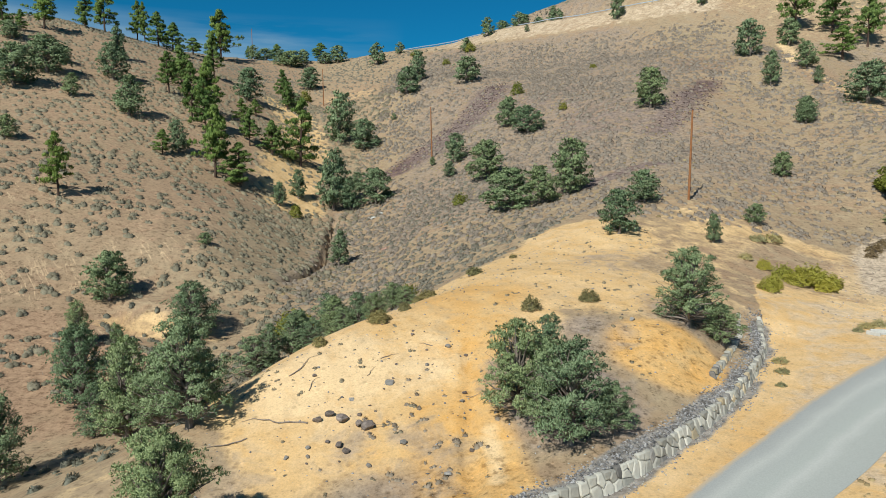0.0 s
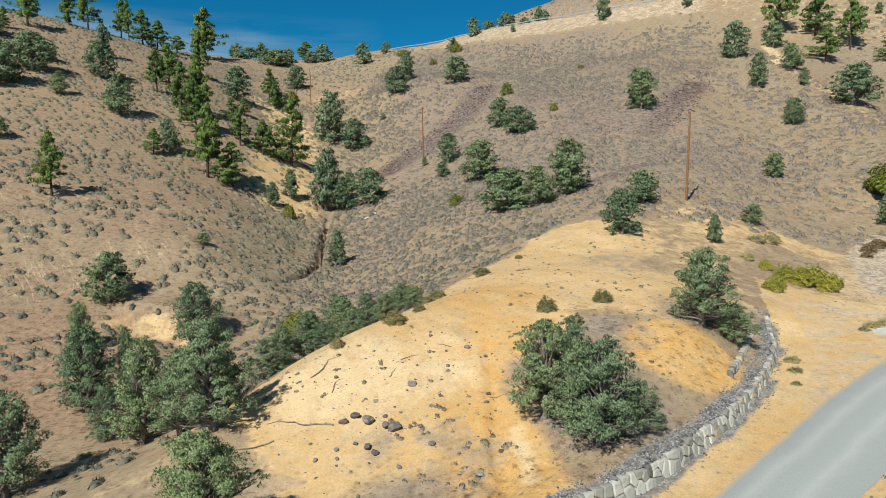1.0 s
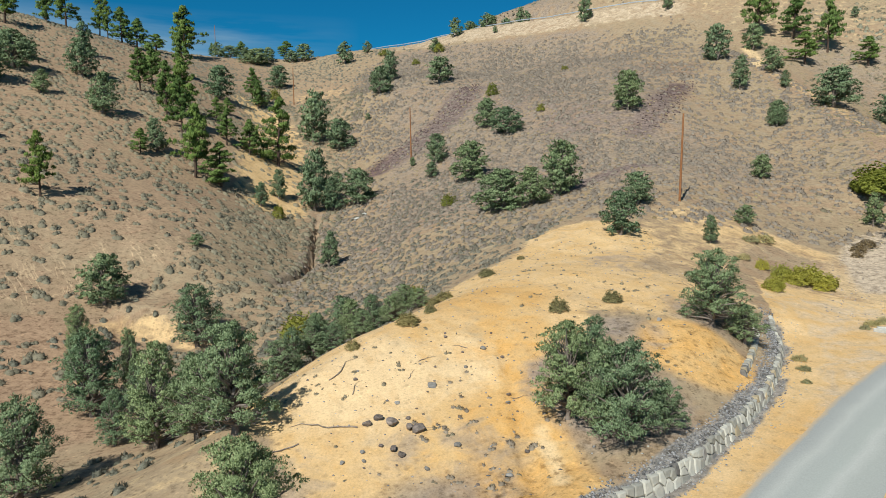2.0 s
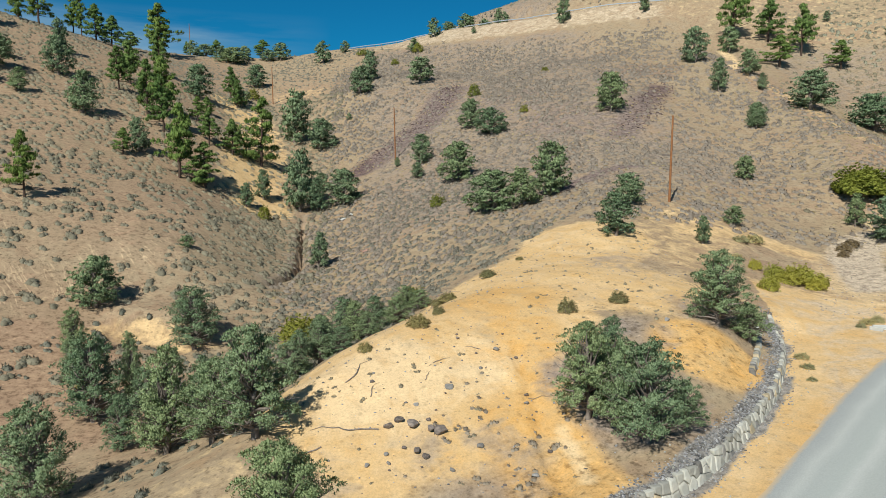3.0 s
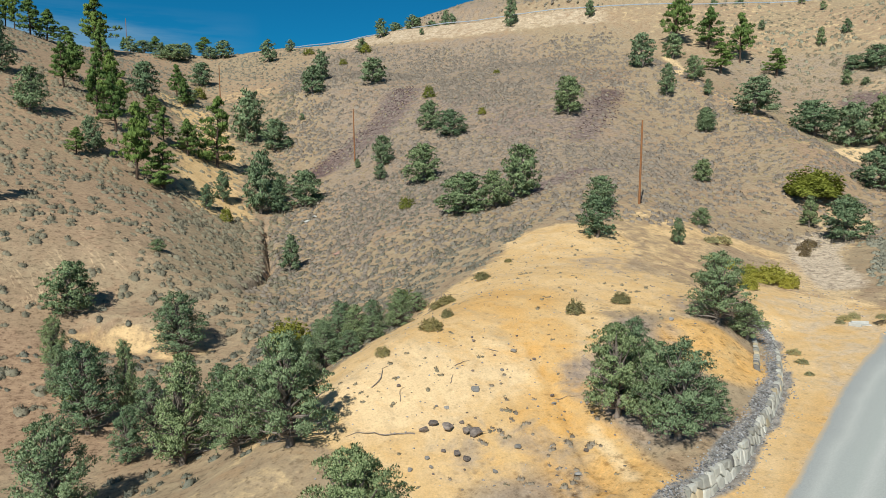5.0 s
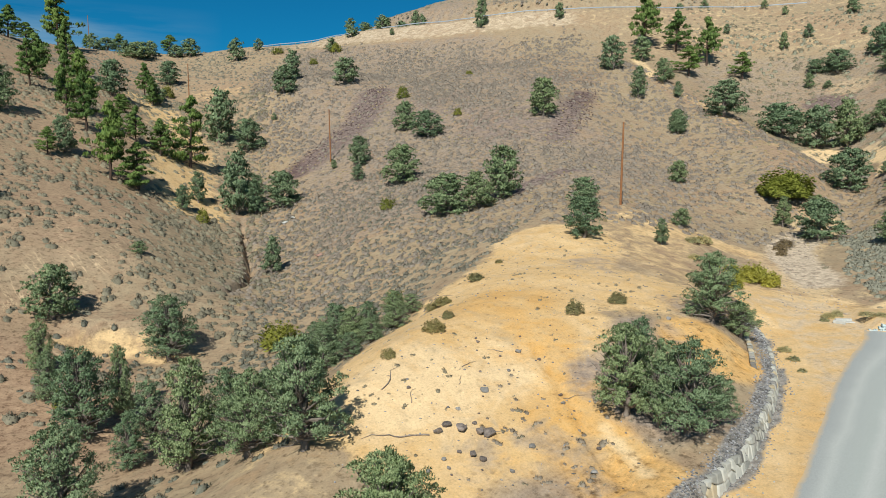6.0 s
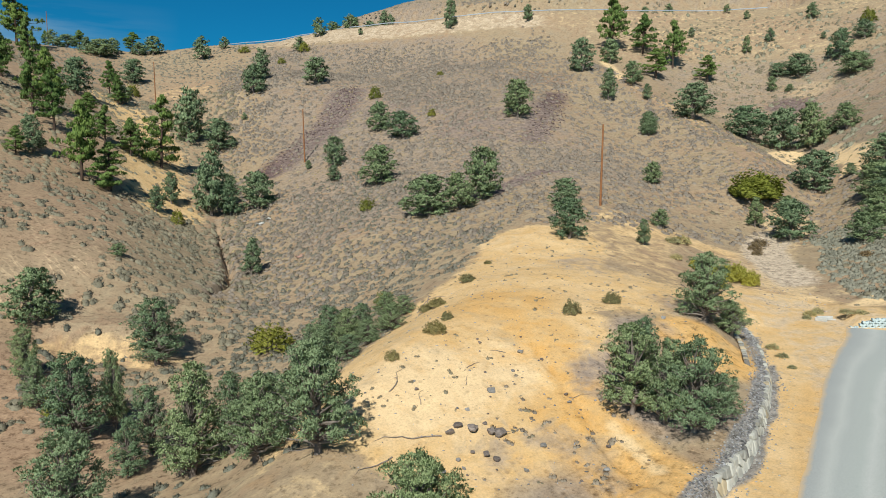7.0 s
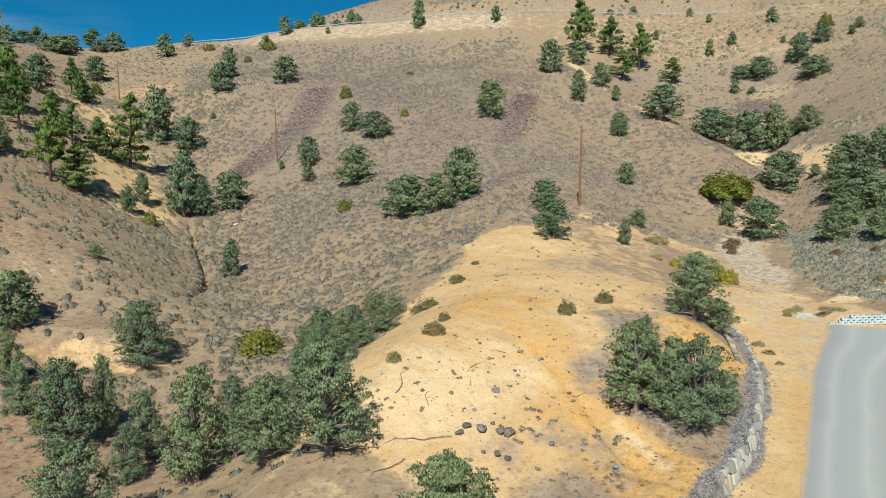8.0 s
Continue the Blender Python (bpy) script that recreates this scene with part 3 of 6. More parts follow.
    ochre = np.maximum(ochre, 1 - smooth(draw, 1.2, 3.6))
    cream = np.maximum(cream, 0.5 * spot(xx, yy, 127, 155, 7) + 0.5 * spot(xx, yy, 100, 152, 4))
    cream = np.maximum(cream, 0.7 * (1 - smooth(off_line(xx, yy, [(78, 168), (83, 175), (87, 190)])[0], 0.8, 3.0)))
    cream = np.maximum(cream, 0.8 * (1 - smooth(off_line(xx, yy, [(36, 50.5), (40, 51.7), (46, 52)])[0], 0.8, 2.2)))
    cream = np.maximum(cream, 0.5 * (1 - smooth(off_line(xx, yy, LAND["right_draw"][:4])[0], 1.5, 6.0)))
    ochre = np.maximum(ochre, 0.75 * (1 - smooth(off_line(xx, yy, [(-44, 205), (-36, 185), (-30, 160), (-29, 136), (-26, 126)])[0], 3, 9)))
    ochre = np.maximum(ochre, 0.4 * spot(xx, yy, -28, 222, 10))
    ochre = np.maximum(ochre, 0.5 * (1 - smooth(off_line(xx, yy, [(82, 178), (80.5, 160), (79, 140), (77, 125), (74, 110)])[0], 0.8, 3.5)))
    scree = 0.8 * (1 - smooth(off_line(xx, yy, SCREE_LINES[0])[0], 1.5, 9))
    scree = np.maximum(scree, 0.68 * (1 - smooth(off_line(xx, yy, SCREE_LINES[1])[0], 0.5, 7)))
    scree = np.maximum(scree, 0.75 * (1 - smooth(off_line(xx, yy, [(18, 97), (25, 101), (31, 103)])[0], 0.3, 3.5)))
    scree = np.maximum(scree, 0.5 * spot(xx, yy, 30, 135, 12) + 0.45 * spot(xx, yy, 22, 160, 14) + 0.45 * spot(xx, yy, 60, 172, 10))
    scree = np.maximum(scree, 0.8 * spot(xx, yy, 117.5, 152, 6))
    litter = np.maximum(np.maximum(0.72 * spot(xx, yy, 6.6, 35.6, 4.0), 0.60 * spot(xx, yy, 4.5, 38.4, 3.0)), 0.36 * spot(xx, yy, -9.5, 31.5, 3.4))
    litter = np.maximum(litter, 0.42 * spot(xx, yy, -2.2, 32.8, 4.2) + 0.35 * spot(xx, yy, 5.2, 40, 3.0))
    litter = np.maximum(litter, 0.5 * spot(xx, yy, -1.5, 30.5, 3.2))
    litter = np.maximum(litter, 0.5 * spot(xx, yy, 9.0, 42.5, 3.0))
    litter = np.maximum(litter, 0.55 * spot(xx, yy, 15.5, 46.6, 3.6) + 0.42 * spot(xx, yy, 15, 60, 5))
    litter = np.maximum(litter, 0.42 * (1 - smooth(off_line(xx, yy, GULLY_CUT)[0], 1.0, 5)))
    litter = np.maximum(litter, 0.46 * smooth(xx, 84, 96) * (1 - cut) * smooth(yy, 70, 90))
    slope = smooth(yy, 84, 100) * smooth(xx, -16, -4) * (1 - cut)
    litter = np.maximum(litter, 0.52 * slope * (1 - 0.4 * smooth(xx - 0.1 * yy, 28, 44)))
    rag = 0.5 * fbm(xx, yy, 2.5, 3, 90)
    gap = 1 - 0.85 * (1 - smooth(np.abs(yy - 42.3 + 0.5 * rag), 0.5, 1.5))
    bank = gap * np.where(sw < 0, 1 - smooth(dw + rag, 0.45, 1.35), 0.8 - 0.8 * smooth(dw + rag, 0.1, 0.8)) * smooth(rw, 0.02, 0.08) * (1 - smooth(yy, 49, 52))
    rills = smooth(-xx, 25, 33) * (1 - smooth(-xx, 60, 75)) * smooth(yy, 58, 68) * (1 - smooth(yy, 90, 104))
    red = np.maximum(np.maximum(0.75 * spot(xx, yy, -36, 59, 12), 0.6 * spot(xx, yy, -29, 54, 8)), 0.5 * spot(xx, yy, -42, 68, 11))
    red = np.maximum(red, 0.50 * (1 - smooth(xx + 0.12 * yy, -22, -8)) * smooth(yy, 70, 90))
    red = np.maximum(red, 0.55 * (1 - smooth(off_line(xx, yy, [(82, 178), (80.5, 160), (79, 140), (77, 125), (74, 110), (60, 92)])[0], 2, 9)))
    red = np.maximum(red, 0.5 * spot(xx, yy, -28, 222, 14))
    pale = 0.85 * (1 - smooth(off_line(xx, yy, [(38, 60), (42.5, 70), (46, 75), (53, 81)])[0], 1.2, 4.2)) * smooth(yy, 56, 62)
    pale = np.maximum(pale, np.where(sw > 0, 0.42 * smooth(dw, 1.0, 3.0) * (1 - smooth(dw, 9, 16)), 0) * (1 - smooth(yy, 54, 62)) * smooth(yy, 20, 30))
    pale = np.maximum(pale, 0.52 * cut * (yy > 120) * (1 - smooth(xx, 78, 98)))
    for name, chans in (("wear", (rills, red, pale)), ("clay", (ochre, orange, cream)), ("stone", (scree, litter, bank))):
        layer = me.color_attributes.new(name, "FLOAT_COLOR", "POINT")
        layer.data.foreach_set("color", np.stack([np.clip(c, 0, 1) for c in chans] + [np.ones(len(xx))], 1).astype(np.float32).ravel())
    me.materials.append(SOIL)
    return tagged(new("ground", me), "tan and ochre desert hillside earth with gravel and rills", "ground", kind="structure")


# ---- mesh helpers ----
def fill_mesh(me, verts, faces):
    """Sets a mesh from arrays; all faces have as many corners as faces has columns."""
    verts, faces = np.asarray(verts, np.float32), np.asarray(faces, np.int32)
    me.vertices.add(len(verts))
    me.vertices.foreach_set("co", verts.ravel())
    me.loops.add(faces.size)
    me.loops.foreach_set("vertex_index", faces.ravel())
    me.polygons.add(len(faces))
    me.polygons.foreach_set("loop_start", np.arange(len(faces), dtype=np.int32) * faces.shape[1])
    me.update(calc_edges=True)
    me.validate()
    return me


def mesh_of(name, verts, faces, mat, shade=False, normals=None):
    me = fill_mesh(bpy.data.meshes.new(name), verts, faces)
    if normals is not None:
        layer = me.attributes.new("custom_normal", "FLOAT_VECTOR", "POINT")
        layer.data.foreach_set("vector", np.asarray(normals, np.float32).ravel())
        shade = True
    if shade:
        me.polygons.foreach_set("use_smooth", np.ones(len(me.polygons), bool))
    me.materials.append(mat)
    return me


def hung(name, me, parent, label=""):
    """A part: an object on a mesh, under its thing."""
    ob = new(name, me)
    ob.parent = parent
    return tagged(ob, label)


def bm_mesh(name, bm, mat):
    me = bpy.data.meshes.new(name)
    bm.to_mesh(me)
    bm.free()
    me.materials.append(mat)
    return me


def tube(points, radii, sides=6):
    """A tapered tube through points, as arrays of vertices and quads."""
    points = [Vector(p) for p in points]
    verts, faces = [], []
    for k, (p, r) in enumerate(zip(points, radii)):
        way = (points[min(k + 1, len(points) - 1)] - points[max(k - 1, 0)]).normalized()
        a = way.orthogonal().normalized()
        b = way.cross(a)
        for s in range(sides):
            t = 2 * math.pi * s / sides
            verts.append(p + a * (r * math.cos(t)) + b * (r * math.sin(t)))
    for k in range(len(points) - 1):
        for s in range(sides):
            i, j = k * sides + s, k * sides + (s + 1) % sides
            faces.append((i, j, j + sides, i + sides))
    return [tuple(v) for v in verts], faces


def merged(pieces):
    verts, faces, base = [], [], 0
    for v, f in pieces:
        verts += list(v)
        faces += [tuple(i + base for i in q) for q in f]
        base += len(v)
    return verts, faces


def bent(rng, a, b, n, wander):
    """A crooked line of n + 1 points from a to b."""
    a, b = Vector(a), Vector(b)
    size = (b - a).length
    return [a.lerp(b, k / n) + Vector((rng.uniform(-1, 1), rng.uniform(-1, 1), rng.uniform(-0.6, 0.6))) * (wander * size * (0 < k < n)) for k in range(n + 1)]


def sprays(rng, at, out, size, blades, width=0.34, spread=0.75):
    """Leaf sprays: at each place some pointed blades that fan out round a way. Arrays of vertices and triangles."""
    n = len(at) * blades
    base = np.repeat(at, blades, 0)
    way = np.repeat(out, blades, 0) + rng.normal(0, spread, (n, 3))
    way /= np.linalg.norm(way, axis=1)[:, None] + 1e-9
    across = np.cross(way, rng.normal(0, 1, (n, 3)))
    across /= np.linalg.norm(across, axis=1)[:, None] + 1e-9
    long = (size * rng.uniform(0.55, 1.25, n))[:, None]
    base = base + rng.normal(0, size * 0.22, (n, 3))
    verts = np.stack([base - across * long * width, base + across * long * width, base + way * long], 1).reshape(-1, 3)
    return verts, np.arange(3 * n).reshape(-1, 3)


def rounded_off(verts, tris, out, flatness=0.3):
    """Turns loose blades outwards and gives them soft normals, so that a clump of them takes light like a clump."""
    out = out / (np.linalg.norm(out, axis=1)[:, None] + 1e-9)
    flat = np.cross(verts[tris[:, 1]] - verts[tris[:, 0]], verts[tris[:, 2]] - verts[tris[:, 0]])
    wrong = (flat * out[tris].mean(1)).sum(1) < 0
    tris = tris.copy()
    tris[wrong] = tris[wrong][:, ::-1]
    flat = flat / (np.linalg.norm(flat, axis=1)[:, None] + 1e-12) * np.where(wrong, -1, 1)[:, None]
    own = np.zeros_like(verts)
    own[tris.ravel()] = np.repeat(flat, 3, 0)
    soft = out * (1 - flatness) + own * flatness
    return tris, soft / np.linalg.norm(soft, axis=1)[:, None]


# ---- plants ----
def tufts_of(rng, lobes, per, blades, radius, leaf, width, squash=0.85, under=0.35):
    """Foliage on lobes: every lobe carries tufts, every tuft small pointed leaves, and each tuft takes light as a little clump."""
    n = len(lobes) * per
    base = np.repeat(lobes, per, 0)
    v = rng.normal(0, 1, (n, 3))
    v /= np.linalg.norm(v, axis=1)[:, None]
    v[:, 2] = np.where(v[:, 2] < -under, -v[:, 2], v[:, 2])
    heart = base[:, :3] + v * (base[:, 3] * rng.uniform(0.55, 1.08, n))[:, None] * np.array([1.05, 1.05, squash])
    fat = radius * rng.uniform(0.6, 1.35, n)
    m = n * blades
    u = rng.normal(0, 1, (m, 3))
    u /= np.linalg.norm(u, axis=1)[:, None]
    u[:, 2] = np.where(u[:, 2] < -0.3, -u[:, 2], u[:, 2])
    vv, hh, ff = np.repeat(v, blades, 0), np.repeat(heart, blades, 0), np.repeat(fat, blades)
    p = hh + u * (ff * rng.uniform(0.25, 1.0, m) ** 0.6)[:, None] * np.array([1.1, 1.1, 0.75])
    way = 0.75 * u + 0.45 * vv + np.array([0, 0, 0.35]) + rng.normal(0, 0.35, (m, 3))
    way /= np.linalg.norm(way, axis=1)[:, None]
    across = np.cross(way, rng.normal(0, 1, (m, 3)))
    across /= np.linalg.norm(across, axis=1)[:, None] + 1e-9
    long = (leaf * rng.uniform(0.6, 1.3, m))[:, None]
    keep = p[:, 2] > 0.01
    verts = np.stack([p - across * long * width, p + across * long * width, p + way * long], 1)[keep].reshape(-1, 3)
    axis = p * np.array([1, 1, 0]) * 0.9 + np.array([0, 0, 0.12])
    axis /= np.linalg.norm(axis, axis=1)[:, None] + 1e-9
    out = 0.55 * u + 0.45 * vv + 0.35 * axis + np.array([0, 0, 0.12])
    tris, soft = rounded_off(verts, np.arange(len(verts)).reshape(-1, 3), np.repeat(out[keep], 3, 0))
    # larger sprays deep inside each lobe
    deep = np.repeat(lobes, 9, 0)
    u = rng.normal(0, 1, (len(deep), 3))
    u /= np.linalg.norm(u, axis=1)[:, None]
    inner, faces = sprays(rng, deep[:, :3] + u * deep[:, 3:] * 0.4, u, 0.36 * float(lobes[:, 3].mean()), 1, 0.5, 0.3)
    inner[:, 2] = np.maximum(inner[:, 2], 0.0)
    faces, round_ = rounded_off(inner, faces, np.repeat(u, 3, 0))
    return np.concatenate([verts, inner]), np.concatenate([tris, faces + len(verts)]), np.concatenate([soft, round_])


def juniper_kind(seed, fine, slim=0.0, open_=0.0, broad=False, far=False, dense=False):
    """A juniper or pinyon, one metre high and about one wide: crooked trunk, limbs, and lobes of leafy tufts with gaps between."""
    rng = np.random.default_rng(seed)
    py = random.Random(seed)
    lopsided = [py.uniform(0.72 if fine else 0.84, 1.08) for _ in range(7)]
    lean = (py.uniform(-0.06, 0.06), py.uniform(-0.06, 0.06))
    top = (lean[0], lean[1], 0.84)
    wood = [tube(bent(py, (0, 0, -0.04), top, 5, 0.05), [0.042, 0.037, 0.031, 0.023, 0.015, 0.005], 7)]
    lobes = []
    n = 62 if fine else 30 if far else 44
    for k in range(n):
        h = (0.11 if slim < 0.3 and fine else 0.05) + (0.81 if slim < 0.3 and fine else 0.86) * ((k + py.random()) / n)
        round_ = math.sin(math.pi * min(1.0, 0.20 + 0.80 * h) ** 0.9) ** 0.7
        full = (1 - slim) * round_ + slim * (1.0 - h) ** 0.75
        a = k * 2.4 + py.uniform(-0.6, 0.6)
        reach = 0.43 * full * lopsided[int(a / 0.9) % 7] * (py.uniform(0.35, 0.75) if k % 3 == 0 else py.uniform(0.78, 1.06) if fine else py.uniform(0.84, 1.04))
        z = min(0.93, h + py.uniform(-0.03, 0.05))
        tip = (lean[0] * h + reach * math.cos(a), lean[1] * h + reach * math.sin(a), z)
        size = (0.080 if fine else 0.116) * py.uniform(0.65, 1.3) * (0.65 + 0.5 * full)
        start = (lean[0] * h * 0.8, lean[1] * h * 0.8, max(0.02, h * 0.62))
        line = bent(py, start, tip, 3, 0.09)
        if fine or k % 2:
            wood.append(tube(line, [0.017, 0.012, 0.008, 0.003], 5 if fine else 3))
        lobes.append((*tip, size))
        if reach > 0.16:
            q = line[2]
            lobes.append((q.x + py.uniform(-0.05, 0.05), q.y + py.uniform(-0.05, 0.05), q.z + py.uniform(0.0, 0.07), size * 0.85))
    lobes.append((*top[:2], 0.90, 0.075))
    lobes.append((top[0] + py.uniform(-0.06, 0.06), top[1], 0.82, 0.085))
    lobes = np.array(lobes)
    if fine:
        for k in range(int(22 + 40 * open_)):
            a, h = py.uniform(0, 6.28), py.uniform(0.08, 0.72)
            r = py.uniform(0.30, 0.52) * math.sin(math.pi * (0.25 + 0.7 * h))
            end = Vector((r * math.cos(a), r * math.sin(a), h + py.uniform(-0.06, 0.1)))
            line = bent(py, (0, 0, h * 0.7), end, 4, 0.10)
            wood.append(tube(line, [0.009, 0.007, 0.005, 0.003, 0.001], 4))
            for _ in range(2):
                q = line[3] + (end - line[3]) * py.random()
                wood.append(tube([q, q + Vector((py.uniform(-0.06, 0.06), py.uniform(-0.06, 0.06), py.uniform(-0.03, 0.06)))], [0.003, 0.001], 3))
    thin = 1 - 0.3 * open_
    if dense:
        verts, tris, soft = tufts_of(rng, lobes, 15, 26, 0.034, 0.0150, 0.36)
    elif fine:
        verts, tris, soft = tufts_of(rng, lobes, int((11 if broad else 9) * thin + 0.5), 20, 0.034, 0.0165 if broad else 0.0170, 0.40)
    elif far:
        verts, tris, soft = tufts_of(rng, lobes, 6, 12, 0.052, 0.046, 0.44)
    else:
        verts, tris, soft = tufts_of(rng, lobes, 6, 18, 0.045, 0.031, 0.46)
    return verts, tris, soft, wood


def pine_kind(seed, fine, bare=0.25):
    """A young pine, one metre high: straight trunk, uneven boughs that end in thick clumps of needles, gaps between the tiers."""
    rng = np.random.default_rng(seed)
    py = random.Random(seed)
    wood = [tube(bent(py, (0, 0, -0.03), (0, 0, 0.99), 6, 0.008), [0.036, 0.031, 0.026, 0.020, 0.014, 0.008, 0.002], 7)]
    lobes = []
    tiers = 12
    bias = py.uniform(0, 6.28)
    for k in range(tiers):
        f = k / (tiers - 1)
        reach = 0.47 * math.sin(math.pi * min(1.0, 0.30 + 0.72 * f)) ** 0.8 * (1.05 - 0.45 * f)
        for b in range(py.choice((3, 4, 4, 5))):
            a = py.uniform(0, 2 * math.pi)
            h = bare + (0.95 - bare) * f + py.uniform(-0.03, 0.03) * (k > 0)
            r = reach * py.uniform(0.45, 1.12) * (1 + 0.22 * math.cos(a - bias)) + 0.025
            tip = Vector((r * math.cos(a), r * math.sin(a), h + py.uniform(-0.015, 0.05)))
            wood.append(tube(bent(py, (0, 0, h - 0.03), tip, 2, 0.05), [0.008, 0.005, 0.002], 4))
            lobes.append((*tip, py.uniform(0.040, 0.066)))
            if r > 0.13:
                for t in (0.45, 0.72):
                    q = Vector((0, 0, h - 0.02)).lerp(tip, t + py.uniform(-0.08, 0.08))
                    lobes.append((q.x + py.uniform(-0.05, 0.05), q.y + py.uniform(-0.05, 0.05), q.z + 0.015, py.uniform(0.040, 0.062)))
    for z in (0.88, 0.92, 0.96, 0.985):
        lobes.append((py.uniform(-0.02, 0.02), py.uniform(-0.02, 0.02), z, 0.05 * (1.06 - z) / 0.18 + 0.012))
    verts, tris, soft = tufts_of(rng, np.array(lobes), 4, 14, 0.037, 0.037 if fine else 0.040, 0.35, 0.70, 0.2)
    return verts, tris, soft, wood


def brush_kind(seed, fine, leaf=0.06, width=0.26, sprigs=0):
    """A bush, one metre high and one wide, leafy from the ground up, with an uneven domed outline."""
    rng = np.random.default_rng(seed)
    n = sprigs or (900 if fine else 560)
    v = rng.normal(0, 1, (n, 3))
    v /= np.linalg.norm(v, axis=1)[:, None]
    v[:, 2] = np.abs(v[:, 2])
    turn = np.arctan2(v[:, 1], v[:, 0])
    lump = 0.80 + 0.13 * np.sin(3 * turn + seed) + 0.10 * np.sin(7 * turn + 9 * v[:, 2] + seed) + 0.12 * np.sin(5 * turn + 4 * v[:, 2] + 2 * seed)
    p = v * (rng.uniform(0.45, 1.0, n) ** 0.5 * lump)[:, None] * np.array([0.5, 0.5, 0.86])
    verts, tris = sprays(rng, p, v * 0.6 + np.array([0, 0, 0.8]), leaf, 6, width, 0.9)
    tris, soft = rounded_off(verts, tris, verts + np.array([0, 0, 0.15]))
    py = random.Random(seed)
    wood = [tube(bent(py, (0, 0, -0.05), (py.uniform(-0.3, 0.3), py.uniform(-0.3, 0.3), 0.5), 2, 0.08), [0.02, 0.013, 0.004], 4) for _ in range(7)]
    return verts, tris, soft, wood


def plant(name, kind, leaf, bark, label, category):
    """A plant of one kind, with a trunk and a crown, from which others are copied."""
    verts, tris, soft, wood = kind
    ob = tagged(new(name), label, category)
    trunk = hung("trunk", mesh_of("trunk", *merged(wood[:1]), bark, True), ob, "rough grey-brown wood")
    hung("limbwork", mesh_of("limbwork", *merged(wood[1:]), bark, True), trunk, "crooked grey limbs and twigs")
    hung("crown", mesh_of("crown", verts, tris, leaf, True, soft), ob)
    return ob


JUNIPER_LABEL = "dense grey-green juniper tree on dry hillside soil"
PINE_LABEL = "tall young pine tree with bare lower trunk"
BRUSH_LABEL = "bright yellow-green bush growing on the slope"
KINDS = {
    "near": [plant("juniper_tree", juniper_kind(s, True, sl, op), JUNIPER, BARK, JUNIPER_LABEL, "tree") for s, sl, op in ((3, 0.25, 0.1), (7, 0.5, 0.0), (12, 0.1, 0.3), (15, 0.35, 0.2))],
    "broad": [plant("juniper_tree", juniper_kind(s, True, 0.0, op, True), JUNIPER, BARK, "broad rounded grey-green pinyon tree with tangled grey limbs", "tree") for s, op in ((61, 0.1), (64, 0.25))],
    "dome": [plant("juniper_tree", juniper_kind(71, True, 0.0, 0.0, dense=True), JUNIPER, BARK, "full rounded grey-green pinyon tree at the foot of the spur", "tree")],
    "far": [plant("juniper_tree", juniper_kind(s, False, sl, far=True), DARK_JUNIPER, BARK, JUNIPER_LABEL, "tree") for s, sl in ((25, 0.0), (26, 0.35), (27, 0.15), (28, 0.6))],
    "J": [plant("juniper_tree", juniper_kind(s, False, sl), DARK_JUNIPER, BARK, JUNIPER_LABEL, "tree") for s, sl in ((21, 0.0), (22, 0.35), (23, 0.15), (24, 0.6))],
    "P": [plant("pine_tree", pine_kind(s, f, b), NEEDLES, PINE_BARK, PINE_LABEL, "tree") for s, f, b in ((31, True, 0.22), (32, False, 0.15), (33, False, 0.08), (34, False, 0.25))],
    "Y": [plant("yellow_bush", brush_kind(s, False), GOLDEN, BARK, BRUSH_LABEL, "bush") for s in (41, 42)],
    "D": [plant("green_bush", brush_kind(45, True, 0.042, 0.40, 2800), OLIVEGREEN, BARK, "wide dense olive-green bush on the slope foot", "bush")],
    "B": [plant("rabbitbrush", brush_kind(s, True), BRIGHT, BARK, "low bright yellow-green rabbitbrush on the wash bank", "bush") for s in (43, 44)],
    "G": [plant("weed", brush_kind(56, False), PALEGREEN, BARK, "small pale green weed beside the rock wall", "bush")],
    "R": [plant("dry_bush", brush_kind(58, False), RUSTY, BARK, "rust-brown dry bush beside the pale wash", "bush")],
    "O": [plant("low_bush", brush_kind(s, True), OLIVE, BARK, "low olive-green bush on bare ochre ground", "bush") for s in (51, 52)],
}
_used = set()


def stand(kind, x, y, high, wide, seed, group="", label="", sink=0.0):
    """One plant of a kind at a place on the ground; the first of each kind is the model itself."""
    py = random.Random(seed)
    pool = KINDS[kind]
    slim = wide / high
    if kind in ("J", "far"):
        ob = pool[3] if slim < 0.72 and py.random() < 0.8 else pool[py.choice((0, 1, 2))]
    else:
        ob = py.choice(pool)
    if kind == "P":
        wide = wide * 1.3
    m = pose(x, y, ground_at(x, y) - sink, py.uniform(-3, 3), py.uniform(-3, 3), py.uniform(0, 360)) @ Matrix.Diagonal((wide, wide, high, 1))
    if ob.name in _used:
        ob = copy_thing(ob, m @ Matrix.Diagonal((1 / ob.scale[0], 1 / ob.scale[1], 1 / ob.scale[2], 1)))
    else:
        _used.add(ob.name)
        ob.matrix_basis = m
    made = tagged(ob, label, group=group)
    return made


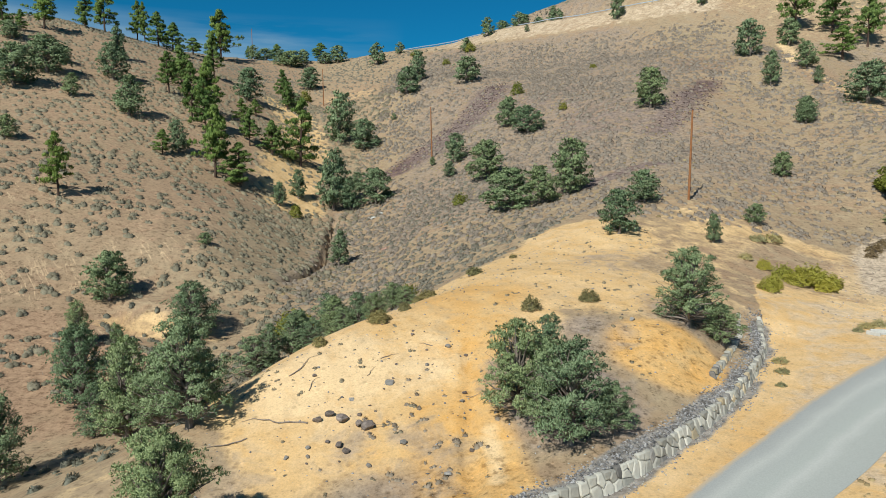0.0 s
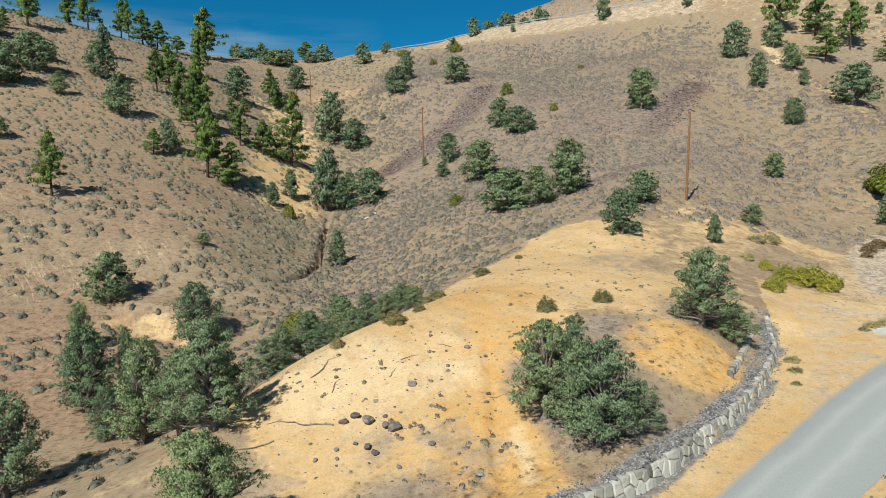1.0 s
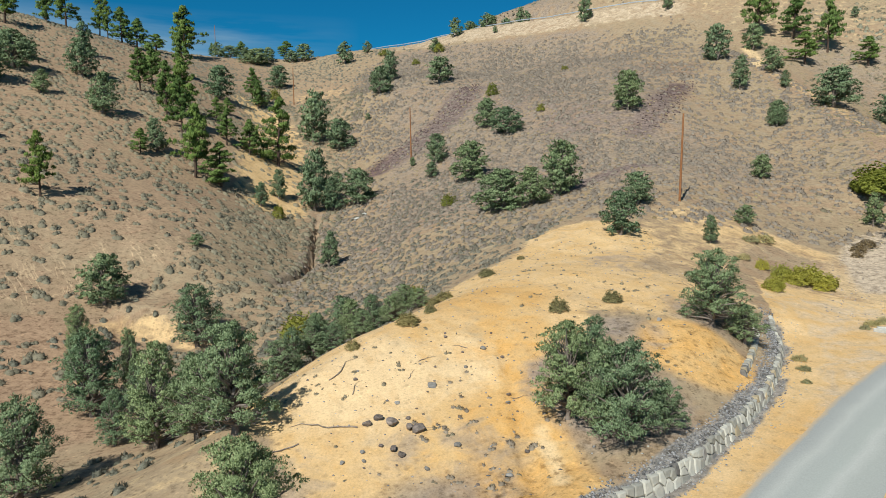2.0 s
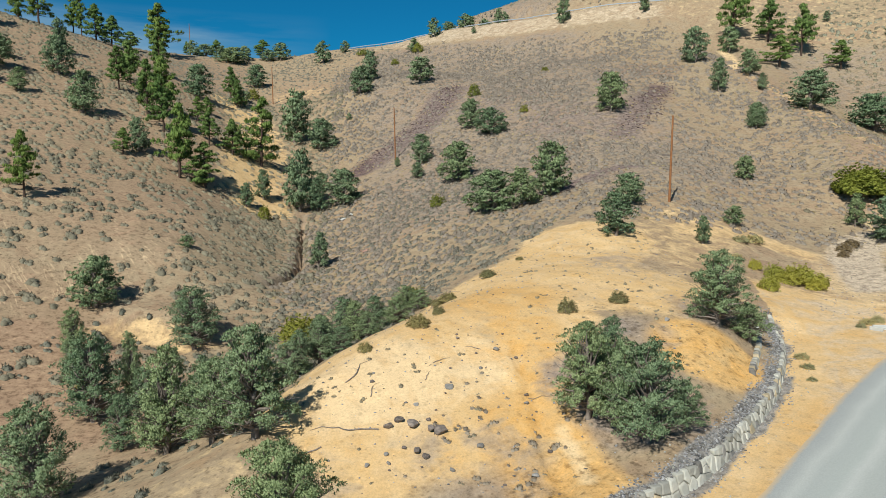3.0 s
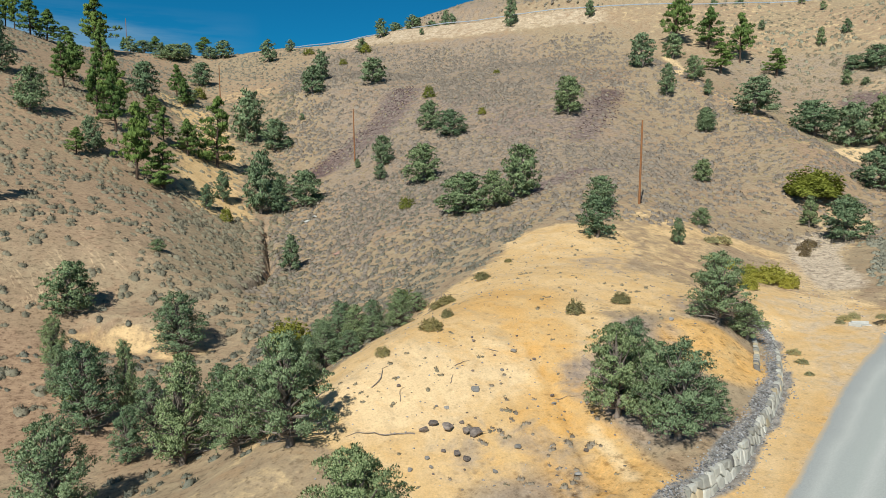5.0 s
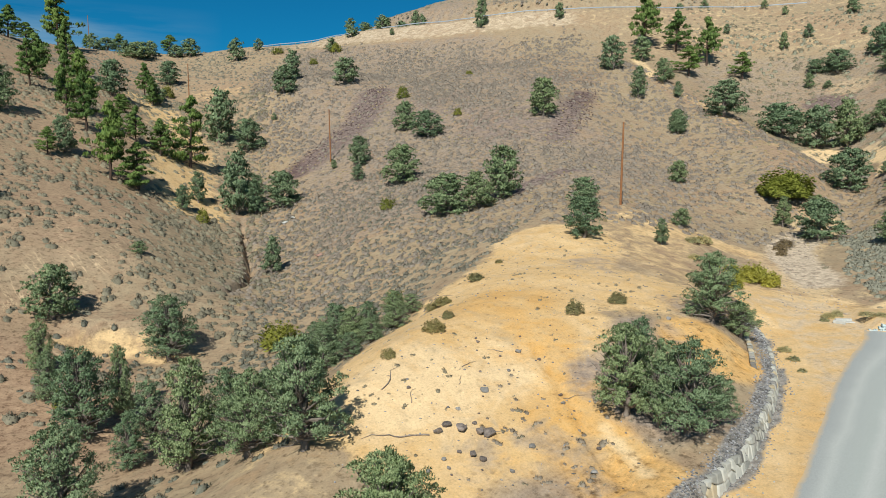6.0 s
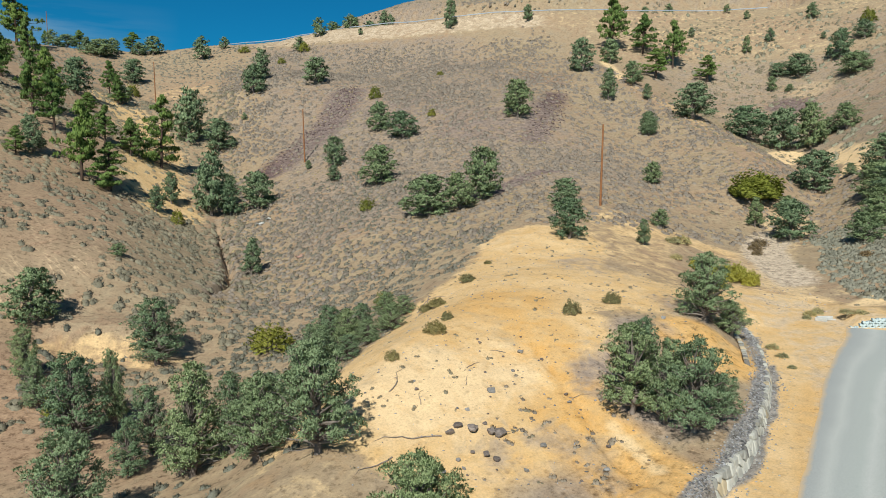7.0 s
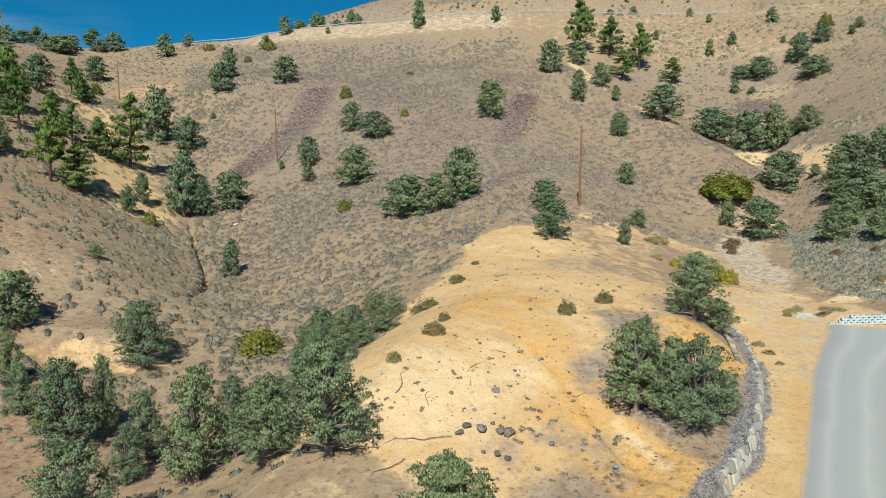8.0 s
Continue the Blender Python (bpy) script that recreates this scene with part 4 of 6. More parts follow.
# kind, place x and y, height, width
STANDS = {}
STANDS["hill_pines"] = [
    ("P", -48.2, 91.3, 7.7, 3.4), ("P", -46.1, 120.3, 4.0, 2.6), ("P", -58.4, 157.4, 8.7, 4.5), ("P", -60.3, 170.5, 9.0, 5.7),
    ("P", -48.6, 142.5, 10.1, 4.3), ("P", -48.0, 150.1, 10.2, 5.7), ("P", -37.6, 120.6, 11.4, 5.2), ("P", -44.3, 137.3, 9.9, 4.6),
    ("P", -41.8, 152.6, 4.9, 3.0), ("P", -37.1, 140.8, 6.7, 3.7), ("P", -33.2, 142.5, 6.5, 3.9), ("P", -45.0, 177.1, 4.0, 3.0),
    ("P", -33.9, 121.9, 7.0, 5.8), ("P", -28.4, 145.8, 12.9, 6.5), ("P", -45.3, 208.0, 8.7, 4.1), ("P", -42.5, 201.5, 7.0, 3.1),
]
STANDS["skyline_pines"] = [
    ("P", -98.3, 166.4, 7.4, 3.7), ("P", -99.5, 175.2, 4.0, 2.6), ("P", -98.7, 183.9, 7.9, 6.3), ("P", -98.0, 203.3, 7.5, 5.1),
    ("P", -98.2, 215.8, 9.8, 6.4), ("P", -93.0, 225.9, 9.4, 4.4), ("P", -90.3, 224.9, 9.6, 3.4), ("P", -87.0, 226.9, 8.5, 5.8),
    ("P", -83.2, 228.2, 7.2, 6.1), ("P", -88.2, 261.5, 4.9, 6.6), ("P", -80.1, 267.7, 14.6, 10.0), ("P", -60.9, 197.2, 9.6, 4.7),
    ("P", -78.5, 299.1, 4.5, 2.7), ("P", -68.1, 303.6, 5.5, 5.9), ("P", -48.8, 294.6, 6.2, 7.1),
]
STANDS["hill_junipers"] = [
    ("J", -33.7, 72.9, 5.2, 4.9), ("J", -64.1, 107.6, 3.5, 3.4), ("J", -68.1, 134.9, 4.2, 4.1), ("J", -56.4, 132.0, 7.4, 6.4),
    ("J", -77.8, 134.0, 7.9, 9.3), ("J", -78.7, 146.8, 7.5, 9.2), ("J", -81.1, 157.6, 3.8, 4.7), ("J", -96.0, 165.1, 4.1, 5.4),
    ("J", -69.7, 156.1, 8.0, 6.6), ("J", -77.0, 175.3, 7.7, 4.7), ("J", -44.5, 123.7, 5.7, 4.5), ("J", -49.8, 188.6, 8.3, 8.3),
    ("J", -42.1, 204.0, 5.4, 5.6), ("J", -42.6, 235.5, 7.1, 8.2), ("J", -58.3, 283.8, 6.0, 13.6), ("J", -71.4, 298.0, 4.7, 9.4),
    ("J", -41.5, 292.5, 6.8, 8.3), ("J", -23.9, 269.2, 7.7, 7.3), ("J", -16.5, 284.3, 4.3, 4.7), ("J", -28.4, 86.6, 1.4, 1.9),
]
STANDS["gully_junipers"] = [
    ("J", -25.0, 176.6, 12.0, 9.4), ("J", -18.3, 170.5, 7.3, 7.6), ("J", -19.5, 129.6, 10.8, 7.6), ("J", -16.4, 128.7, 6.0, 4.0),
    ("J", -25.8, 130.0, 5.2, 3.6), ("J", -11.9, 129.1, 6.5, 7.0), ("J", -16.3, 139.6, 3.8, 3.2), ("J", -27.5, 122.4, 4.0, 3.0),
    ("J", -14.1, 98.1, 4.9, 3.2), ("Y", -24.3, 119.9, 3.0, 2.6), ("Y", -40.9, 218.8, 4.5, 4.3), ("Y", -3.2, 66.8, 1.7, 2.1),
]
STANDS["slope_junipers"] = [
    ("J", -7.4, 210.1, 8.4, 6.3), ("J", -9.5, 199.0, 7.5, 7.2), ("J", 6.4, 199.8, 6.6, 8.4), ("J", 13.2, 148.2, 6.1, 5.2),
    ("J", 16.2, 140.6, 5.4, 6.6), ("J", 38.1, 135.5, 7.5, 6.6), ("J", 2.5, 137.2, 5.6, 4.6), ("J", 1.1, 129.3, 2.8, 2.8),
    ("J", 7.0, 118.5, 6.5, 6.7), ("J", 22.6, 81.9, 3.8, 4.3), ("J", 16.7, 69.0, 4.3, 4.0), ("J", 26.1, 70.0, 2.8, 1.9),
    ("J", 33.8, 78.8, 2.3, 2.3), ("J", 47.0, 101.4, 3.5, 3.3), ("J", 65.0, 130.9, 4.7, 3.8),
]
STANDS["slope_yellow"] = [
    ("Y", -9.7, 271.6, 3.0, 4.9), ("Y", 1.1, 246.3, 2.6, 3.3), ("Y", 9.4, 255.8, 4.4, 5.0), ("Y", 17.6, 174.9, 4.0, 3.7),
    ("Y", 24.1, 147.6, 2.1, 2.2), ("Y", 2.5, 105.5, 2.3, 2.8), ("Y", 39.3, 193.5, 1.5, 2.3), 
    ("J", -12.4, 185.7, 1.7, 1.7), ("J", -2.0, 140.8, 1.8, 1.3),
]
STANDS["edge_trees"] = [
    ("J", 68.4, 154.0, 7.2, 4.4), ("J", 72.6, 175.8, 8.6, 7.6), ("J", 80.4, 163.2, 5.9, 5.9), ("P", 93.5, 197.1, 16.8, 7.6),
    ("J", 88.0, 188.8, 6.7, 6.7), ("P", 101.3, 193.4, 11.1, 6.6), ("P", 105.6, 184.5, 12.9, 6.4), ("P", 95.3, 176.7, 7.6, 7.0),
    ("P", 111.1, 176.0, 7.0, 5.6), ("J", 78.3, 135.7, 7.6, 9.7), ("J", 77.0, 151.4, 3.7, 2.6), ("J", 64.1, 130.0, 4.7, 3.6),
    ("J", 55.5, 237.6, 9.9, 5.5), ("J", 8.0, 258.4, 4.7, 4.9), ("J", 16.2, 269.9, 6.5, 5.9), ("J", 78.5, 226.0, 5.1, 4.0),
    ("J", 29.0, 257.3, 2.3, 2.3),
]
STANDS["ridge_bushes"] = [
    ("J", -55.1, 292.8, 5.7, 6.1), ("J", -75.7, 296.7, 5.8, 6.0), ("J", -62.9, 285.2, 5.1, 5.1), ("J", -46.3, 291.8, 4.5, 6.1),
    ("J", 27.5, 270.2, 5.2, 6.8), ("J", 22.2, 275.3, 3.7, 5.3), ("J", 35.2, 271.5, 4.0, 6.0), ("J", 41.4, 265.0, 5.3, 4.3),
    ("J", 30.8, 283.5, 4.2, 6.7), ("J", 39.2, 267.3, 7.2, 4.8), ("J", 23.5, 278.1, 3.3, 5.3), ("J", 130.6, 225.5, 4.2, 4.2),
    ("J", 123.8, 229.3, 3.9, 3.9),
]
STANDS["bottom_trees"] = [
    ("J", -24.6, 38.2, 5.8, 5.4), ("J", -26.9, 52.9, 6.5, 5.6), ("J", -22.9, 46.4, 3.7, 2.9), ("J", -30.6, 59.1, 3.9, 2.9),
    ("Y", -29.2, 57.7, 2.2, 1.9), ("J", -24.7, 54.9, 5.8, 2.4), ("J", -19.2, 42.9, 6.6, 5.3), ("J", -21.9, 49.3, 4.8, 3.3),
    ("J", -17.0, 43.2, 4.8, 3.4),
]
STANDS["draw_trees"] = [
    ("J", 88.0, 130.5, 7.2, 10.6), ("J", 92.6, 125.0, 8.6, 9.4), ("J", 96.1, 121.3, 9.3, 7.2), ("J", 105.0, 146.5, 2.3, 3.2),
    ("J", 74.1, 97.2, 6.8, 7.9), ("D", 58.4, 91.7, 4.6, 8.6), ("J", 53.0, 85.0, 4.1, 2.9), ("J", 53.0, 78.2, 5.4, 6.3),
    ("J", 60.9, 87.9, 2.9, 3.4), ("J", 78.5, 88.1, 5.7, 7.4), ("J", 78.3, 82.4, 6.3, 6.7), ("J", 69.8, 81.1, 5.3, 6.5),
    ("J", 59.6, 71.0, 4.9, 5.4), ("J", 54.4, 61.9, 5.1, 3.8), ("J", 65.3, 73.1, 6.3, 8.9), ("J", 53.9, 67.8, 3.7, 4.1),
    ("J", 80.7, 96.3, 2.1, 2.5), ("J", 103.1, 119.9, 5.4, 5.3), ("J", 102.2, 122.8, 3.5, 4.2), ("J", 121.9, 163.4, 4.1, 3.0),
]
STANDS["draw_trees"] += [
    ("J", 124.3, 159.8, 1.9, 2.7), ("J", 131.9, 165.2, 6.2, 8.9), ("J", 128.3, 168.7, 3.9, 5.6), ("J", 142.8, 162.7, 8.3, 7.1),
    ("J", 135.0, 149.7, 5.7, 8.9), ("J", 152.4, 164.0, 5.3, 5.6), ("Y", 160.1, 170.5, 5.4, 5.2), ("J", 129.7, 183.7, 5.0, 3.3),
    ("J", 138.2, 184.1, 3.9, 3.4), ("J", 154.4, 185.7, 4.8, 4.5), ("J", 162.2, 160.8, 3.1, 3.4), ("J", 158.1, 159.3, 2.6, 2.5),
    ("J", 144.2, 212.1, 2.8, 2.6), ("J", 146.1, 204.4, 2.7, 2.6), ("J", 121.8, 199.5, 3.0, 2.4), ("J", 147.6, 173.7, 2.1, 1.9),
]
STANDS["spur_trees"] = [
    ("J", -13.0, 36.2, 5.9, 5.0), ("J", -15.8, 39.6, 4.8, 4.2), ("dome", -10.4, 26.3, 5.3, 4.8), ("J", 5.9, 32.5, 5.0, 4.6),
    ("J", 3.7, 34.9, 5.0, 4.2), ("J", 4.9, 33.6, 4.7, 3.2), ("J", 5.2, 36.6, 4.2, 2.6), ("J", 8.0, 33.0, 2.6, 2.4),
    ("J", 15.2, 44.4, 5.0, 4.8), ("J", 17.2, 44.2, 2.6, 3.0),
]
STANDS["saddle_trees"] = [
    ("J", 8.6, 94.5, 5.6, 7.6), ("J", 12.8, 93.0, 5.0, 5.0), ("J", 16.6, 95.5, 7.4, 6.0),
]
STANDS["hollow_trees"] = [
    ("J", -32.3, 63.5, 4.4, 3.0), ("J", -22.9, 66.0, 5.8, 6.0), ("Y", -13.5, 65.3, 3.0, 4.9), ("J", -12.0, 50.0, 3.2, 2.8),
    ("J", -9.2, 50.4, 1.9, 2.4), ("J", -7.3, 53.0, 1.9, 2.6), ("J", -5.2, 56.2, 1.8, 2.6), ("J", -3.0, 59.4, 1.7, 2.4),
    ("J", -10.8, 51.5, 3.2, 3.6), ("J", -8.6, 55.5, 3.4, 3.6), ("J", -6.8, 57.8, 3.0, 3.4), ("J", -12.6, 47.5, 3.0, 3.4),
    ("J", -14.8, 44.2, 3.4, 3.6), ("J", -4.2, 60.8, 2.4, 2.8), ("J", -9.2, 59.0, 3.8, 3.9), ("J", -11.0, 56.5, 3.4, 2.8), ("J", -5.2, 54.5, 2.2, 2.5), ("J", -10.6, 53.2, 3.4, 2.8),
]


def unused_models():
    """Models of which no copy was needed."""
    for pool in KINDS.values():
        for ob in pool:
            if ob.name not in _used:
                for o in (*ob.children_recursive, ob):
                    bpy.data.objects.remove(o)


build_ground()
for stand_name, trees in STANDS.items():
    for number, (kind, x, y, high, wide) in enumerate(trees):
        close = kind == "J" and y < 68 and abs(x) < 40
        if kind == "J" and y > 172:
            kind = "far"
        high = high * (1.2 if stand_name == "skyline_pines" else 1.0)
        stand(("broad" if "spur" in stand_name else "near") if close else kind, x, y, high, wide, number * 31 + len(stand_name) * 7, stand_name.replace("_", " "))


# ---- road, highway, walls ----
def ribbon(name, line, left, right, lift, mat, step=1.0, wobble=0.0, flat=None, seed=3, flare=0.0):
    """A strip of paving along a line, from left to right of it, laid on the ground."""
    pts = [np.array(p[:2], float) for p in line]
    way = []
    for a, b in zip(pts, pts[1:]):
        n = max(1, int(np.linalg.norm(b - a) / step))
        way += [a + (b - a) * k / n for k in range(n)]
    way.append(pts[-1])
    way = np.array(way)
    for _ in range(int(6 / step)):
        way[1:-1] = (way[:-2] + 2 * way[1:-1] + way[2:]) / 4
    tang = np.gradient(way, axis=0)
    tang /= np.linalg.norm(tang, axis=1)[:, None]
    nor = np.c_[tang[:, 1], -tang[:, 0]]
    cols = np.linspace(0, 1, 25)
    verts = []
    for k, (p, q) in enumerate(zip(way, nor)):
        e0, e1 = (e + wobble * float(fbm(np.array([k * step]), np.array([e * 9.0]), 5.0, 3, seed)[0]) for e in (left, right))
        e1 += flare * float(smooth(k / len(way), 0.75, 1.0))
        for c in cols:
            xy = p + q * (e0 + (e1 - e0) * c)
            verts.append((xy[0], xy[1], 0.0))
    verts = np.array(verts)
    verts[:, 2] = (flat(verts[:, 0], verts[:, 1]) if flat else ground(verts[:, 0], verts[:, 1])) + lift
    n = len(cols)
    i = (np.arange(len(way) - 1)[:, None] * n + np.arange(n - 1)[None]).ravel()
    top = np.stack([i, i + n, i + n + 1, i + 1], 1)
    me = mesh_of(name, verts, top, mat, True)
    layer = me.attributes.new("across", "FLOAT", "POINT")
    layer.data.foreach_set("value", np.tile(cols, len(way)).astype(np.float32))
    return new(name, me)


ROAD_EDGE = [(-14.0, 6.0), (-6.0, 14.5), (2.8, 22.6), (7.0, 26.6), (9.6, 29.0), (12.6, 31.7), (17.6, 36.0), (23.1, 40.7), (28.4, 45.1), (29.2, 45.8)]
tagged(ribbon("road", ROAD_EDGE, 0.0, 4.7, 0.018, ASPHALT, 0.4, 0.4, road_z, flare=3.0), "pale grey gravelled asphalt road ending at a block wall", "road", kind="structure")
HIGH_LINE = [(p[0] + 3.6, p[1] + 4.4) for p in BENCH]
tagged(ribbon("highway", HIGH_LINE, -3.6, 3.6, 0.12, HIGHWAY, 3.0), "dark asphalt highway on a bench along the hill", "road", kind="structure")


def box_mesh(name, size, mat, bevel=0.0, base=True):
    bm = bmesh.new()
    bmesh.ops.create_cube(bm, size=1.0)
    bmesh.ops.scale(bm, vec=size, verts=bm.verts)
    if base:
        bmesh.ops.translate(bm, vec=(0, 0, size[2] / 2), verts=bm.verts)
    if bevel:
        bmesh.ops.bevel(bm, geom=bm.edges[:], offset=bevel, segments=1, affect="EDGES")
    return bm_mesh(name, bm, mat)


def guard_rail():
    """Steel guard rail on the outer edge of the highway: posts, and one length of ribbed rail from post to post."""
    rail = tagged(new("guard_rail"), "long galvanised steel guard rail along the highway edge", "guard rail")
    post = box_mesh("post", (0.16, 0.2, 0.95), DEADWOOD)
    bm = bmesh.new()
    shape = [(0.0, 0.45), (0.05, 0.50), (0.05, 0.55), (0.0, 0.60), (0.05, 0.65), (0.05, 0.70), (0.0, 0.76), (-0.02, 0.76), (-0.02, 0.45)]
    ends = [[bm.verts.new((x, y, z)) for y, z in shape] for x in (-0.5, 0.5)]
    for k in range(len(shape)):
        j = (k + 1) % len(shape)
        bm.faces.new((ends[0][k], ends[0][j], ends[1][j], ends[1][k]))
    beam = bm_mesh("rail", bm, GALVANISED)
    pts = [np.array(p[:2], float) for p in BENCH]
    stops = []
    for a, b in zip(pts, pts[1:]):
        n = max(1, round(float(np.linalg.norm(b - a)) / 3.8))
        stops += [a + (b - a) * k / n for k in range(n)]
    places = [Vector((p[0], p[1], ground_at(p[0], p[1]))) for p in stops]
    for a, b in zip(places, places[1:]):
        way = b - a
        turn = math.degrees(math.atan2(way.y, way.x))
        hung("post", post, rail).matrix_basis = pose(a.x, a.y, a.z - 0.1, 0, 0, turn)
        mid = (a + b) / 2
        m = Matrix.Translation(mid) @ way.to_track_quat("X", "Z").to_matrix().to_4x4() @ Matrix.Diagonal((way.length * 1.01, -1.0, 1.0, 1))
        hung("rail", beam, rail).matrix_basis = m @ Matrix.Translation((0, 0.1, 0.05))
    return rail


guard_rail()


def utility_pole(x, y, high, lean, seed, arm=True):
    """A wooden power pole with a short dark bracket part of the way up."""
    pole = tagged(new("utility_pole"), "weathered reddish-brown wooden utility pole standing on the slope", "pole", "line of utility poles")
    py = random.Random(seed)
    v, f = tube([(0, 0, -0.6), (0, 0, high * 0.35), (0, 0, high * 0.7), (0, 0, high)], [0.15, 0.135, 0.118, 0.10], 10)
    me = mesh_of("shaft", v, f, POLE_WOOD, True)
    hung("shaft", me, pole)
    hung("cap", box_mesh("cap", (0.2, 0.2, 0.05), POLE_WOOD, 0.02), pole).matrix_basis = pose(0, 0, high - 0.02)
    if arm:
        hung("bracket", box_mesh("bracket", (0.95, 0.10, 0.14), BASALT, 0.02), pole, "short dark steel bracket").matrix_basis = pose(-0.62, 0, high * 0.54)
        hung("step", box_mesh("step", (0.06, 0.32, 0.5), BASALT, 0.01), pole, "dark ground-wire guard").matrix_basis = pose(0.2, 0.05, high * 0.1)
    pole.matrix_basis = pose(x, y, ground_at(x, y), 0, lean, py.uniform(-8, 8))
    return pole


utility_pole(28.1, 83.3, 10.1, 0.8, 1)
utility_pole(-2.2, 145.7, 10.2, -1.4, 2)
utility_pole(-34.9, 215.5, 10.6, -1.0, 3, False)
utility_pole(-80.5, 313.5, 13.5, -1.2, 4, False)
# a short marker post beside the highway
marker = tagged(new("marker_post", box_mesh("marker_post", (0.22, 0.22, 2.2), DEADWOOD, 0.03)), "short pale wooden marker post on the ridge", "post")
marker.matrix_basis = pose(-31.5, 281, ground_at(-31.5, 281) - 0.1, 0, -4, 0)


def stone_shapes(name, mat, count, flat=0.62, points=15, seed=5):
    """A few angular stone meshes, about one metre across, to be shared."""
    out = []
    rng = random.Random(seed)
    for _ in range(count):
        bm = bmesh.new()
        for _ in range(points):
            v = Vector((rng.gauss(0, 1), rng.gauss(0, 1), rng.gauss(0, 1))).normalized()
            v = Vector([math.copysign(abs(c) ** 0.85, c) for c in v]) * rng.uniform(0.42, 0.52)
            v.y *= flat
            bm.verts.new(v)
        bmesh.ops.convex_hull(bm, input=bm.verts[:])
        bmesh.ops.delete(bm, geom=[v for v in bm.verts if not v.link_faces], context="VERTS")
        bmesh.ops.bevel(bm, geom=bm.edges[:], offset=0.035, segments=1, affect="EDGES")
        out.append(bm_mesh(name, bm, mat))
    return out


def clipped(poly, mid, way):
    """The part of a flat outline that lies on the near side of the line through mid, across way."""
    out = []
    for k, a in enumerate(poly):
        b = poly[(k + 1) % len(poly)]
        da, db = (a[0] - mid[0]) * way[0] + (a[1] - mid[1]) * way[1], (b[0] - mid[0]) * way[0] + (b[1] - mid[1]) * way[1]
        if da <= 0:
            out.append(a)
        if da * db < 0:
            t = da / (da - db)
            out.append((a[0] + (b[0] - a[0]) * t, a[1] + (b[1] - a[1]) * t))
    return out


def rock_wall(name, foot, high0, high1, label, seed, stone=0.50):
    """A dry rock wall along a line: split boulders fitted to one another face by face, leaning back into the bank."""
    wall = tagged(new(name), label, "rock wall", "rock walls beside the road")
    rng = random.Random(seed)
    pts = [Vector((*p[:2], 0)) for p in foot]
    total = sum((b - a).length for a, b in zip(pts, pts[1:]))

    def at(s):
        s = max(0.0, s)
        for a, b in zip(pts, pts[1:]):
            if s <= (b - a).length:
                return a + (b - a).normalized() * s, (b - a).normalized()
            s -= (b - a).length
        return pts[-1] + (pts[-1] - pts[-2]).normalized() * s, (pts[-1] - pts[-2]).normalized()

    def high(s):
        return high0 + (high1 - high0) * min(1, max(0, s / total))

    seeds, tries = [], 0
    while tries < 5000:
        tries += 1
        p = (rng.uniform(0, total), rng.uniform(0.05, 1.0) * max(high0, high1))
        gap = stone * (1.0 - 0.38 * p[0] / total) * (1.15 if p[1] < 0.45 * high(p[0]) else 0.82)
        if p[1] < high(p[0]) - 0.04 and all((p[0] - q[0]) ** 2 + 1.5 * (p[1] - q[1]) ** 2 > gap**2 for q in seeds):
            seeds.append(p)
    for k, (cs, cz) in enumerate(seeds):
        top = min(cz + 0.34, high(cs) + rng.uniform(-0.06, 0.08))
        poly = [(cs - 0.8, -0.12), (cs + 0.8, -0.12), (cs + 0.8, top), (cs + rng.uniform(-0.2, 0.2), top + rng.uniform(0.01, 0.06)), (cs - 0.8, top)]
        for j, (os_, oz) in enumerate(seeds):
            if j != k and abs(os_ - cs) < 1.8:
                poly = clipped(poly, ((cs + os_) / 2, (cz + oz) / 2), (os_ - cs, oz - cz))
        if len(poly) < 3:
            continue
        ms, mz = sum(p[0] for p in poly) / len(poly), sum(p[1] for p in poly) / len(poly)
        origin, way = at(ms)
        base = max(float(road_z(origin.x, origin.y)), ground_at(origin.x + way.y * 0.5, origin.y - way.x * 0.5) - 0.1)
        proud = rng.uniform(0.0, 0.035)
        slant, tip_ = rng.uniform(-0.10, 0.10), rng.uniform(-0.10, 0.10)
        bm = bmesh.new()
        rings = []
        for grow, depth in ((0.70, -0.045), (0.90, -0.015), (0.965, 0.05), (0.96, 0.20), (0.85, 0.28)):
            ring = []
            for s, z in poly:
                s, z = ms + (s - ms) * grow, mz + (z - mz) * grow
                p, line = at(s)
                inward = Vector((-line.y, line.x, 0))
                q = p + inward * (0.26 * z + depth - proud + (slant * (s - ms) + tip_ * (z - mz)) * (depth < 0.05))
                ring.append(bm.verts.new((q.x - origin.x, q.y - origin.y, z)))
            rings.append(ring)
        n = len(poly)
        for a, b in zip(rings, rings[1:]):
            for i in range(n):
                bm.faces.new((a[i], a[(i + 1) % n], b[(i + 1) % n], b[i]))
        bm.faces.new(rings[0][::-1])
        bm.faces.new(rings[-1])
        bmesh.ops.recalc_face_normals(bm, faces=bm.faces[:])
        stone = hung("stone", bm_mesh("stone", bm, rng.choice((WALLSTONE,) * 9 + (FIELDSTONE, RUSTSTONE))), wall)
        stone.matrix_basis = pose(origin.x, origin.y, base)
    return wall


rock_wall("rock_wall", WALL_FOOT[1:], 0.92, 0.44, "dry-stacked wall of pale grey angular boulders beside the road", 11)
rock_wall("rock_wall", UPPER_FOOT, 0.62, 0.42, "upper tier of pale stacked boulders on a gravel bank", 17, 0.40)


